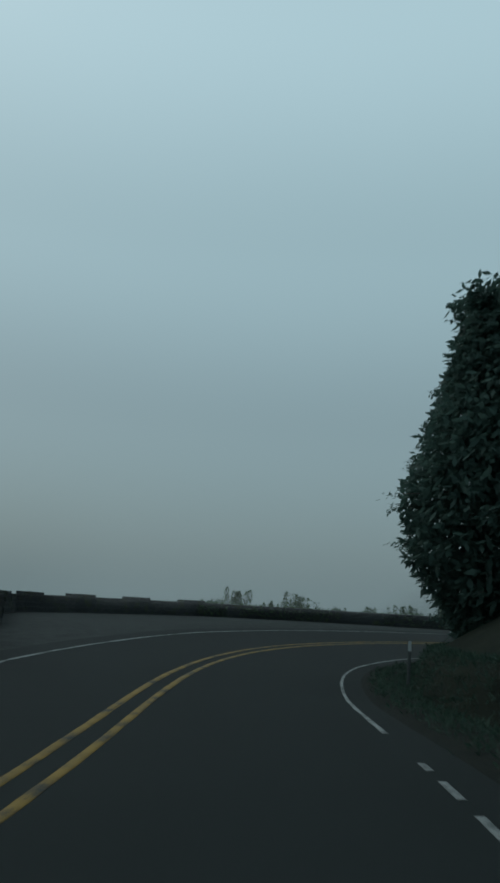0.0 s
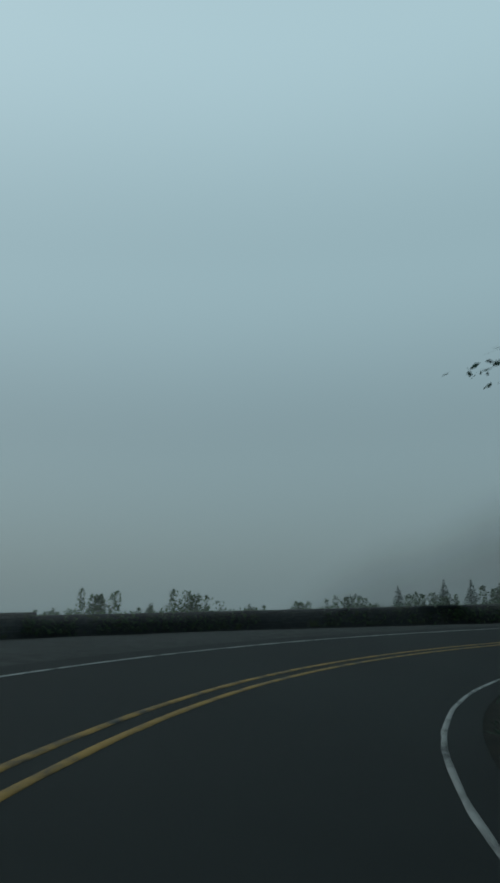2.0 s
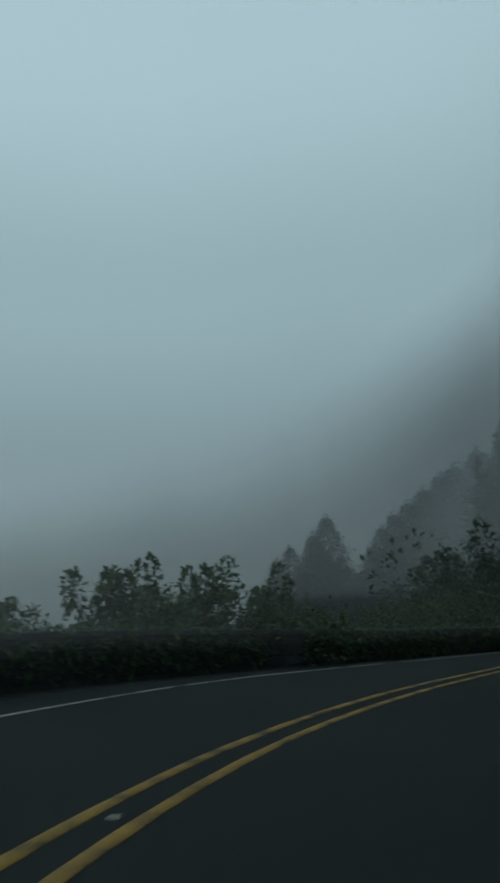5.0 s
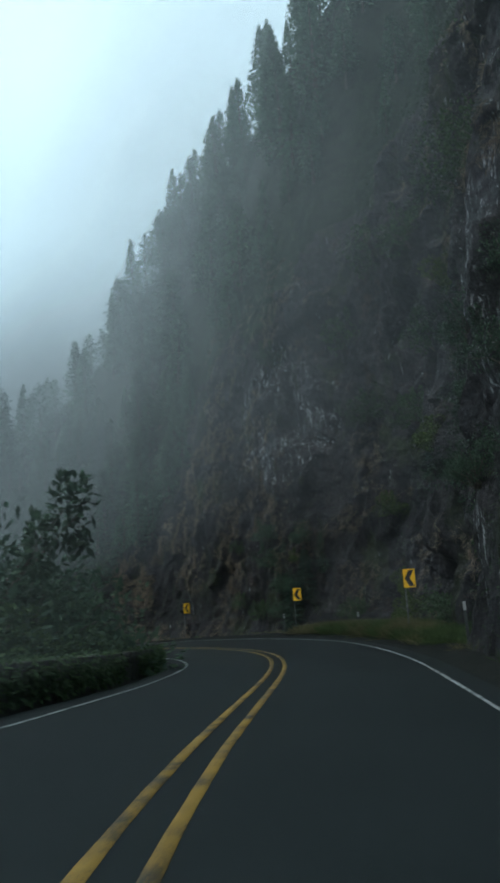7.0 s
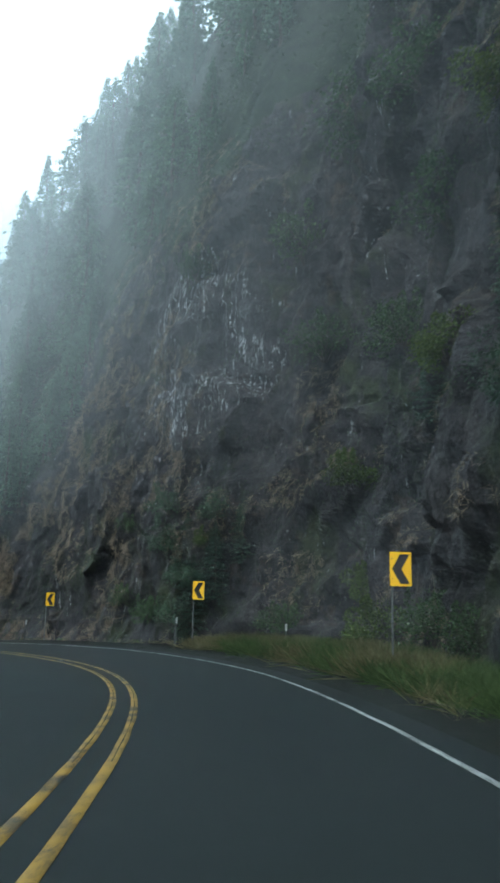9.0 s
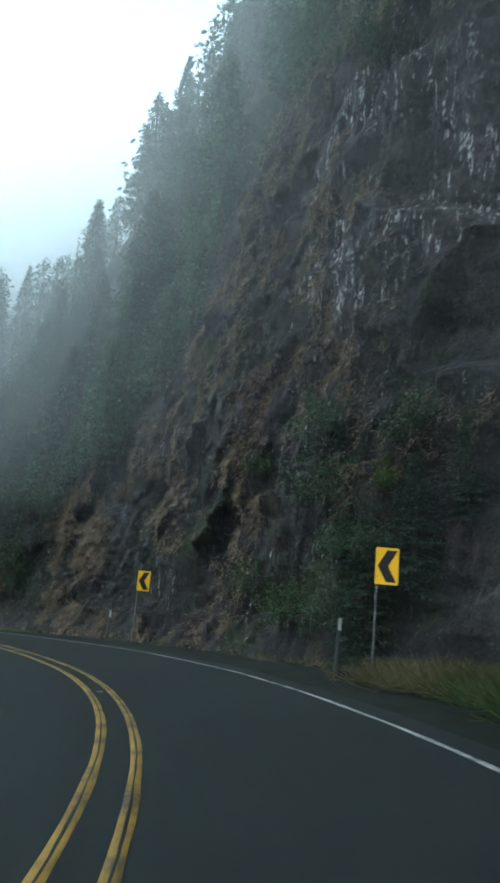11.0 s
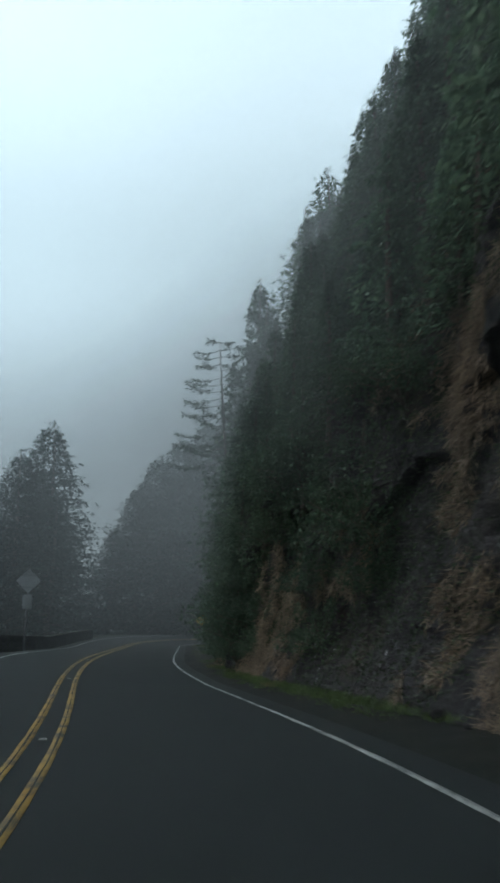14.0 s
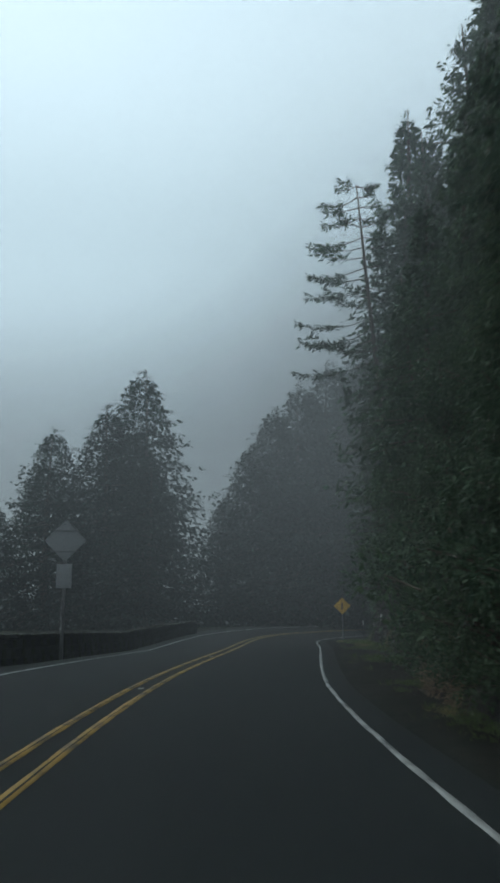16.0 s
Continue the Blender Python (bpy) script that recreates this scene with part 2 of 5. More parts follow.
GRASS = make_leaf("green_grass", (0.040, 0.070, 0.027), (0.095, 0.140, 0.058), random_obj=False)
STRAW = make_leaf("straw_grass", (0.075, 0.072, 0.040), (0.20, 0.185, 0.105), random_obj=False)
DRYGRASS = make_leaf("dry_grass", (0.100, 0.080, 0.062), (0.245, 0.195, 0.148), random_obj=False)
BARK = make_plain("bark", (0.055, 0.046, 0.038), 0.9, 0, 0.35, 8, 0.6)
STONE = make_stone()
MORTAR = make_plain("parapet_core", (0.026, 0.029, 0.029), 0.95, 0, 0.3, 4, 0.5)
SIGN_Y = make_plain("yellow_sign_sheeting", (0.80, 0.46, 0.012), 0.42, 0, 0.06, 2, 0)
# Duller copy of the sign yellow: the fog's dimming is put into its colour.
SIGN_HAZED = make_plain("fog_dimmed_yellow_sheeting", (0.34, 0.205, 0.02), 0.6, 0, 0.15, 2, 0)
SIGN_K = make_plain("black_sign_sheeting", (0.018, 0.018, 0.02), 0.5, 0, 0.1, 3, 0)
SIGN_BACK = make_plain("bare_aluminium_sheet", (0.20, 0.22, 0.23), 0.5, 0.55, 0.1, 3, 0.05)
STEEL = make_plain("galvanised_steel", (0.13, 0.14, 0.145), 0.55, 0.6, 0.2, 6, 0.1)
POST_DK = make_plain("dark_delineator_post", (0.038, 0.045, 0.045), 0.6, 0, 0.2, 6, 0.1)
REFLECT = make_plain("white_reflector", (0.30, 0.32, 0.32), 0.35, 0, 0.05, 6, 0)
MARKER = make_plain("worn_road_stud", (0.065, 0.066, 0.062), 0.5, 0, 0.2, 12, 0.2)
WATER = make_water()

# ---------------------------------------------------------------- the road's line
BEND = [0.03205, 0.01949, 0.00460, -0.01155, -0.01644, -0.02271, -0.02487, -0.02637, -0.02718, -0.03151, -0.02344, -0.01069, -0.00085, 0.00654, 0.01063, 0.01612, 0.01855, 0.02077, 0.01903, 0.01200, 0.00365, -0.00365, -0.00507, -0.00699, -0.00191, 0.00387, -0.00330, -0.01044, -0.01536, -0.01930]
BEND_S = np.arange(-12, 221, 8.0)
SS = np.arange(-60.0, 300.0, 0.5)
LANE_R, LANE_L, GAP, BANK = 3.60, 3.335, 0.393, 4.54
_k = np.interp(SS, BEND_S, BEND)
_k[SS < -12] = 0.0
_k[SS > 220] = -0.020
_h = np.concatenate([[0], np.cumsum((_k[1:] + _k[:-1]) / 2 * 0.5)])
_i0 = int(np.argmin(abs(SS - 90)))
_h -= _h[_i0]
_hm = (_h[1:] + _h[:-1]) / 2
_X = np.concatenate([[0], np.cumsum(-np.sin(_hm) * 0.5)])
_Y = np.concatenate([[0], np.cumsum(np.cos(_hm) * 0.5)])
_X -= _X[_i0]
_Y -= _Y[_i0]


def bank_at(s):
    return np.clip(BANK * np.interp(s, SS, _k), -0.12, 0.12)


def road_z(s, o):
    """Height of the banked carriageway plane; it levels out past the shoulders."""
    return bank_at(s) * np.clip(o, -5.2, 5.6)


def at(s, o, z=0.0):
    """A world place from distance along the road, offset to its right and height over the ground there."""
    h = np.interp(s, SS, _h)
    return np.stack([np.interp(s, SS, _X) + o * np.cos(h), np.interp(s, SS, _Y) + o * np.sin(h), road_z(s, o) + z], -1)


def place(s, o, z=0.0):
    return Vector([float(v) for v in at(float(s), float(o), float(z))])


def heading(s):
    return float(np.degrees(np.interp(s, SS, _h)))


# ---------------------------------------------------------------- numeric noise
def _hash(i, j, k, seed):
    v = (i * 374761393 + j * 668265263 + k * 2147483647 + seed * 974634777) & 0xFFFFFFFF
    v = ((v ^ (v >> 13)) * 1274126177) & 0xFFFFFFFF
    return ((v ^ (v >> 16)) & 0xFFFF) / 65535.0


def vnoise(p, seed=0):
    """Smooth value noise, 0 to 1, for an array of places."""
    p = np.asarray(p, float)
    f = np.floor(p).astype(np.int64)
    u = p - f
    u = u * u * (3 - 2 * u)
    out = 0
    for a in (0, 1):
        for b in (0, 1):
            for c in (0, 1):
                wgt = (u[..., 0] if a else 1 - u[..., 0]) * (u[..., 1] if b else 1 - u[..., 1]) * (u[..., 2] if c else 1 - u[..., 2])
                out = out + wgt * _hash(f[..., 0] + a, f[..., 1] + b, f[..., 2] + c, seed)
    return out


def fbm(p, octaves=4, seed=0, gain=0.5):
    p = np.asarray(p, float)
    total, amp, norm = 0, 1.0, 0
    for i in range(octaves):
        total = total + amp * vnoise(p * 2 ** i + 17.3 * i, seed + i)
        norm += amp
        amp *= gain
    return total / norm


# ---------------------------------------------------------------- mesh helpers
def mesh_of(name, verts, faces, material, smooth=False):
    me = bpy.data.meshes.new(name)
    me.from_pydata([tuple(map(float, v)) for v in verts], [], [tuple(map(int, f)) for f in faces])
    me.materials.append(material)
    if smooth:
        me.polygons.foreach_set("use_smooth", [True] * len(me.polygons))
    me.update()
    return me


def grid_mesh(name, pts, material, smooth=True):
    """pts: an array rows x columns x 3."""
    r, c = pts.shape[:2]
    idx = np.arange(r * c).reshape(r, c)
    f = np.stack([idx[:-1, :-1], idx[:-1, 1:], idx[1:, 1:], idx[1:, :-1]], -1).reshape(-1, 4)
    return mesh_of(name, pts.reshape(-1, 3), f, material, smooth)


def part(name, bm, material, parent, label="", smooth=False):
    """Links a bmesh as one mesh object under a thing or a part."""
    me = bpy.data.meshes.new(name)
    bm.to_mesh(me)
    bm.free()
    me.materials.append(material)
    if smooth:
        me.polygons.foreach_set("use_smooth", [True] * len(me.polygons))
    ob = new(name, me)
    ob.parent = parent
    if label:
        ob["label"] = label
    return ob


def part_mesh(name, me, parent, label=""):
    ob = new(name, me)
    ob.parent = parent
    if label:
        ob["label"] = label
    return ob


def box_bm(sx, sy, sz, centre=(0, 0, 0), bevel=0.0, bm=None):
    bm = bm or bmesh.new()
    got = bmesh.ops.create_cube(bm, size=1.0, matrix=Matrix.Translation(centre) @ Matrix.Diagonal((sx, sy, sz, 1)))
    if bevel:
        vs = set(got["verts"])
        es = [e for e in bm.edges if e.verts[0] in vs and e.verts[1] in vs]
        bmesh.ops.bevel(bm, geom=es, offset=bevel, segments=2, affect="EDGES", profile=0.5)
    return bm


def tube_arrays(path, radii, sides=7):
    """A tapered tube along a list of places."""
    path = [Vector([float(x) for x in p]) for p in path]
    verts, faces = [], []
    for i, p in enumerate(path):
        d = (path[min(i + 1, len(path) - 1)] - path[max(i - 1, 0)]).normalized()
        a = d.orthogonal().normalized()
        b = d.cross(a)
        for j in range(sides):
            t = 2 * math.pi * j / sides
            verts.append(p + float(radii[i]) * (math.cos(t) * a + math.sin(t) * b))
    for i in range(len(path) - 1):
        for j in range(sides):
            k = (j + 1) % sides
            faces.append((i * sides + j, i * sides + k, (i + 1) * sides + k, (i + 1) * sides + j))
    faces.append(tuple(range((len(path) - 1) * sides, len(path) * sides)))
    return verts, faces


def joined(chunks):
    verts, faces = [], []
    for v, f in chunks:
        o = len(verts)
        verts.extend(v)
        faces.extend([tuple(i + o for i in q) for q in f])
    return verts, faces


def thing(name, label, category, group="", kind="", at_place=None):
    ob = new(name)
    ob.empty_display_size = 0.2
    if at_place is not None:
        ob.location = at_place
    return tagged(ob, label, category, group, kind)


# ---------------------------------------------------------------- carriageway
def strip(name, s0, s1, o0, o1, lift, material, step=0.5, wobble=0.0, seed=0):
    s = np.arange(s0, s1 + step / 2, step)
    cols = [o0, o1]
    if abs(o1 - o0) > 1:
        cols = np.linspace(o0, o1, 9)
    rows = []
    for o in cols:
        w = wobble * (vnoise(np.stack([s * 1.7, s * 0 + o, s * 0], -1), seed) - 0.5)
        rows.append(at(s, o + w, lift))
    return grid_mesh(name, np.stack(rows, 1), material)


def slab(name, s0, s1, o0, o1, lift, height, material, step=0.5, wobble=0.0, seed=0):
    """A thin raised strip with a top and sloping sides."""
    s = np.arange(s0, s1 + step / 2, step)
    rows = []
    n3 = np.stack([s * 1.3, s * 0, s * 0], -1)
    wa = wobble * (fbm(n3, 3, seed) - 0.5)
    wb = wobble * (fbm(n3 + 40, 3, seed + 5) - 0.5)
    for o, z in ((o0 + wa - 0.004, lift), (o0 + wa, lift + height), (o1 + wb, lift + height), (o1 + wb + 0.004, lift)):
        rows.append(at(s, o, z))
    return grid_mesh(name, np.stack(rows, 1), material)


ROAD0, ROAD1 = -50.0, 285.0
road = new("road", strip("road", ROAD0, ROAD1, -LANE_L - 0.75, LANE_R + 0.5, 0.0, ASPHALT))
tagged(road, "dark grey asphalt road with a gentle bank in its bends", "road", kind="structure")
for o in (-GAP / 2, GAP / 2):
    ob = new("centre_line", slab("centre_line", ROAD0, ROAD1, o - 0.058, o + 0.058, 0.002, 0.005, YELLOW, 0.25, 0.02, int(o * 100)))
    tagged(ob, "worn yellow line of the double centre marking", "road marking", "double centre line", "structure")
for o in (-GAP / 2, GAP / 2):
    ob = new("line_seam", slab("line_seam", 96.0, 172.0, o - 0.005, o + 0.004, 0.007, 0.0015, ASPHALT, 0.25, 0.03, 9))
    tagged(ob, "dark worn seam along the middle of a yellow line", "road marking", "line seams", "structure")
ob = new("edge_line", slab("edge_line", 8.0, ROAD1, LANE_R - 0.036, LANE_R + 0.036, 0.002, 0.005, WHITE, 0.25, 0.03, 3))
tagged(ob, "white painted edge line along the cliff side", "road marking", "edge lines", "structure")
for a, b in ((6.2, 7.9), (3.2, 3.7), (1.85, 2.65), (0.45, 1.3), (-1.1, -0.3), (-2.8, -2.0), (-6.0, -4.4), (-12.0, -9.0)):
    ob = new("edge_line", slab("edge_line", a, b, LANE_R - 0.036, LANE_R + 0.036, 0.002, 0.005, WHITE, 0.1, 0.03, 3))
    tagged(ob, "worn remnant of the white edge line", "road marking", "edge line remnants", "structure")
ob = new("edge_line", slab("edge_line", ROAD0, ROAD1, -LANE_L - 0.036, -LANE_L + 0.036, 0.002, 0.005, WHITE, 0.25, 0.03, 4))
tagged(ob, "white painted edge line along the sea side", "road marking", "edge lines", "structure")


def road_stud():
    bm = bmesh.new()
    lo = [bm.verts.new((x, y, 0)) for x, y in ((-0.055, -0.05), (0.055, -0.05), (0.055, 0.05), (-0.055, 0.05))]
    hi = [bm.verts.new((x, y, 0.018)) for x, y in ((-0.045, -0.025), (0.045, -0.025), (0.045, 0.025), (-0.045, 0.025))]
    bm.faces.new(hi)
    for i in range(4):
        bm.faces.new((lo[i], lo[(i + 1) % 4], hi[(i + 1) % 4], hi[i]))
    ob = thing("road_stud", "small worn reflective stud between the yellow centre lines", "road stud", "road studs")
    part("stud_body", bm, MARKER, ob)
    return ob


STUDS = [120.6, 132.8, 145.0, 157.2, 169.4, 181.6, 57.3]
stud = road_stud()
for i, s in enumerate(STUDS):
    m = Matrix.Translation(place(s, 0.0, 0.0)) @ pose(0, 0, 0, 0, 0, heading(s))
    if i == 0:
        stud.matrix_world = m
    else:
        copy_thing(stud, m)

# ---------------------------------------------------------------- ground on the sea side, verge and sea
WALL_S = [-40, 6, 13, 23.5, 31.5, 36, 44, 50, 54, 57, 60, 65, 70, 85, 100, 112, 150, 175, 207, 285]
WALL_O = [-4.6, -4.6, -4.9, -9.4, -15.6, -16.6, -17, -15, -11, -7.2, -5.5, -5.0, -4.75, -4.65, -4.6, -4.7, -4.9, -4.9, -4.3, -4.5]


def wall_o(s):
    return np.interp(s, WALL_S, WALL_O)


def build_ground():
    s = np.arange(-50, 286, 1.0)
    w = wall_o(s)
    land = np.interp(s, [-50, 40, 48, 108, 118, 150, 175, 210, 285], [2, 2, 8, 8, 3, 3, 30, 45, 45])
    cols = []
    inner = -LANE_L - 0.60
    for f in np.linspace(0, 1, 10):
        o = inner + (w - 0.5 - inner) * f
        p = at(s, o)
        p[:, 2] += -0.012 - 0.05 * (f > 0) + 0.06 * (fbm(p * 0.8, 3, 2) - 0.5) * (0 < f)
        cols.append(p)
    edge = at(s, w - 0.5)
    for d, dz in ((0.5, -0.1), (1.0, -0.25), (1.8, None), (2.6, None)):
        f = {0.5: 0.15, 1.0: 0.4, 1.8: 0.75, 2.6: 1.0}[d]
        o = w - 0.5 - land * f
        p = at(s, o)
        p[:, 2] += -0.15 - 0.5 * f + 0.7 * (fbm(p * 0.3, 3, 4) - 0.5) * f
        cols.append(p)
    for d in (4, 9, 16, 26, 40):
        o = w - 0.5 - land - d
        p = at(s, np.maximum(o, -62))
        p[:, 2] += -0.6 - 0.95 * d + 2.5 * (fbm(p * 0.12, 3, 5) - 0.5)
        cols.append(p)
    me = grid_mesh("ground", np.stack(cols, 1)[:, ::-1], SOIL)
    me.materials.append(GRAVEL)
    nc = len(cols) - 1
    mats = []
    for poly in me.polygons:
        col = nc - 1 - poly.index % nc
        mats.append(1 if col < 9 else 0)
    me.polygons.foreach_set("material_index", mats)
    tagged(new("ground", me), "gravel turnout and dark grassy slope dropping to the sea", "ground", kind="structure")
    sea = grid_mesh("water", np.array([[[x, y, -33.0] for y in (-2500, -400, 0, 400, 2500)] for x in (-2500, -400, 0, 400, 2500)], float), WATER)
    tagged(new("water", sea), "grey sea far below the road, lost in fog", "sea", kind="structure")


build_ground()

# ---------------------------------------------------------------- hillside and cliff on the other side
BASE_S = [-50, -10, 0, 10, 30, 50, 62, 75, 84, 92, 95, 98, 105, 112, 117, 120.5, 123, 126, 131, 135, 145, 152, 160, 166, 176, 200, 230, 285]
BASE_O = [7.0, 6.0, 5.6, 5.4, 5.6, 6.5, 8.5, 8.5, 6.6, 5.9, 5.9, 7.6, 8.2, 9.2, 9.4, 8.8, 6.9, 6.3, 6.5, 6.3, 6.2, 6.2, 5.9, 5.9, 6.6, 7.0, 8.0, 9.0]
FACE_S = [-50, 40, 62, 75, 85, 95, 105, 118, 126, 134, 137.5, 139.5, 141, 144, 147, 155, 165, 180, 200, 285]
FACE_H = [0.6, 0.8, 3.0, 10.0, 20.0, 24.0, 26.0, 27.0, 24.0, 20.5, 17.0, 13.0, 11.0, 9.3, 8.3, 7.5, 6.5, 4.5, 3.5, 3.0]
TOP_S = [-50, 0, 40, 62, 75, 90, 110, 150, 163, 176, 195, 215, 240, 285]
TOP_H = [4.0, 6.0, 7.0, 9.0, 22.0, 52.0, 62.0, 59.0, 50.0, 41.0, 33.0, 24.0, 12.0, 8.0]
RUN_S = [-50, 40, 62, 80, 95, 115, 140, 155, 170, 285]
RUN = [1.6, 1.6, 1.5, 0.70, 0.36, 0.27, 0.28, 0.36, 0.41, 0.42]


def base_o(s):
    return np.interp(s, BASE_S, BASE_O)


def face_h(s):
    return np.interp(s, FACE_S, FACE_H)


def hill_point(s, v):
    """The smooth hillside. v: 0 to 1 up the bare face, 1 to 2 up the wooded slope above, 2 to 3 over the top."""
    s, v = np.broadcast_arrays(np.asarray(s, float), np.asarray(v, float))
    b, fh, th, rn = base_o(s), face_h(s), np.interp(s, TOP_S, TOP_H), np.interp(s, RUN_S, RUN)
    th = np.maximum(th, fh + 1)
    a, c, d = np.clip(v, 0, 1), np.clip(v - 1, 0, 1), np.clip(v - 2, 0, 1)
    lean = np.interp(s, [60, 75, 119, 124, 132, 140, 150, 158], [0.5, 0.09, 0.09, 0.055, 0.07, 0.13, 0.13, 0.09])
    o = b + lean * fh * a + rn * (th - fh) * c + 9.0 * d
    z = fh * a + (th - fh) * c * (1 - 0.12 * c) + 1.0 * d
    o = np.minimum(o, np.interp(s, [60, 75, 90, 285], [22, 24, 70, 70]))
    return o, z


def facets(u, w, cu, cw, seed):
    """Broken rock: every cell of an irregular mosaic is a plane of its own, set forward or back and tipped."""
    a, b = u / cu, w / cw
    i0, j0 = np.floor(a).astype(np.int64), np.floor(b).astype(np.int64)
    best, out = np.full(a.shape, 1e9), np.zeros(a.shape)
    for di in (-1, 0, 1):
        for dj in (-1, 0, 1):
            i, j = i0 + di, j0 + dj
            x, y = a - i - _hash(i, j, 1, seed), b - j - _hash(i, j, 2, seed)
            d = x * x + y * y
            val = _hash(i, j, 3, seed) - 0.5 + 1.5 * x * (_hash(i, j, 4, seed) - 0.5) + 1.2 * y * (_hash(i, j, 5, seed) - 0.5)
            out = np.where(d < best, val, out)
            best = np.minimum(d, best)
    return out


def build_cliff():
    s = np.concatenate([np.arange(-50, 60, 0.9), np.arange(60, 84, 0.45), np.arange(84, 168, 0.135), np.arange(168, 286, 0.6)])
    v = np.concatenate([np.linspace(0, 1, 155), np.linspace(1, 2, 60)[1:], [2.5, 3.0]])
    S, V = np.meshgrid(s, v, indexing="ij")
    O, Z = hill_point(S, V)
    # rock relief: bulges, ribs and blocks of three sizes
    rock = np.clip((S - 62) / 20, 0.12, 1) * np.clip(1.1 - (V - 1) * 3.5, 0.22, 1)
    q = np.stack([S, O * 0.3, Z], -1)
    bulge = 2.8 * (fbm(q * [0.085, 0.1, 0.075], 3, 11) - 0.5)
    wu, ww = S + 1.3 * (fbm(q * 0.35, 3, 21) - 0.5), Z + 1.6 * (fbm(q * 0.35, 3, 25) - 0.5) + 0.25 * S
    blocks = 1.05 * facets(wu, ww, 2.9, 4.2, 5) + 0.62 * facets(wu, ww, 1.15, 1.9, 7) + 0.27 * facets(wu, ww, 0.5, 0.7, 9)
    blocks[1:-1, 1:-1] = (blocks[:-2, 1:-1] + blocks[2:, 1:-1] + blocks[1:-1, :-2] + blocks[1:-1, 2:] + 2 * blocks[1:-1, 1:-1]) / 6
    ribs = 1.0 * (fbm(q * [0.55, 0.4, 0.07], 4, 31) - 0.5)
    fine = 0.35 * (fbm(q * [1.6, 0.9, 1.1], 4, 41, 0.6) - 0.5)
    calm = np.interp(S, [84, 90, 97, 103, 118, 126, 136, 150, 156], [1, 0.6, 0.6, 1, 1, 0.7, 0.7, 0.5, 0.38])
    push = rock * (calm * (bulge + blocks) + ribs + fine)
    foot = np.clip(Z / 1.2, 0, 1)
    push = push * (0.25 + 0.75 * foot)
    O2 = O - push
    Z2 = Z + 0.5 * rock * (fbm(q * 0.5, 3, 51) - 0.5) * (V > 0)
    # talus skirt along the foot
    O2 = np.where(Z < 1.6, O2 - 0.55 * (1.6 - np.maximum(Z, 0)) / 1.6 * (S > 70), O2)
    P = at(S, O2, Z2)
    ledge = np.clip(np.gradient(O2, axis=1) / np.maximum(np.gradient(Z, axis=1), 0.02), -2, 2)
    skirt = at(s, np.full_like(s, LANE_R + 0.40), -0.02)[:, None]
    mid = at(s, (LANE_R + 0.75 + O2[:, 0]) / 2, 0.03)[:, None]
    mid[:, 0, 2] += 0.10 * fbm(mid[:, 0] * 0.9, 3, 61)
    me = grid_mesh("cliff", np.concatenate([skirt, mid, P], 1), ROCK)
    me.materials.append(SOIL)
    me.materials.append(DIRT)
    me.materials.append(ROCK_STREAKED)
    me.materials.append(FOREST_FLOOR)
    nv = len(v) + 1
    cs = np.repeat((s[:-1] + s[1:]) / 2, nv)
    jj = np.tile(np.arange(nv), len(s) - 1)
    vv = np.concatenate([[0, 0], v])[jj]
    edge = 1.05 + 0.45 * (fbm(np.stack([cs * 0.2, vv * 3, cs * 0], -1), 3, 71) - 0.5)
    mi = np.where(jj < 2, 2, np.where((vv > edge) | (cs < 72), 1, 0))
    zz = face_h(cs) * np.minimum(vv, 1)
    vein = 0.30 * fbm(np.stack([cs * 0.3, zz * 0.3, cs * 0 + 4], -1), 3, 73) + 0.62 * np.exp(-((cs - 126) / 5.5) ** 2 - ((zz - 15.5) / 6.5) ** 2) + 0.5 * np.exp(-((cs - 92) / 2.5) ** 2 - ((zz - 10) / 7) ** 2)
    mi = np.where((mi == 0) & (vein > 0.47), 3, mi)
    mi = np.where((mi == 1) & (cs > 72), 4, mi)
    me.polygons.foreach_set("material_index", mi.astype(int).tolist())
    me.polygons.foreach_set("use_smooth", (((mi != 0) & (mi != 3)) | (cs < 80)).tolist())
    tagged(new("cliff", me), "dark basalt road cut streaked with white, wooded slope above", "cliff", kind="structure")
    return S, V, P, ledge


CLIFF_S, CLIFF_V, CLIFF_P, CLIFF_LEDGE = build_cliff()
_cs = CLIFF_S[:, 0]
_cv = CLIFF_V[0]


def on_hill(s, v):
    """A place on the finished hillside."""
    i = int(np.argmin(abs(_cs - s)))
    j = int(np.argmin(abs(_cv - v)))
    return CLIFF_P[i, j]


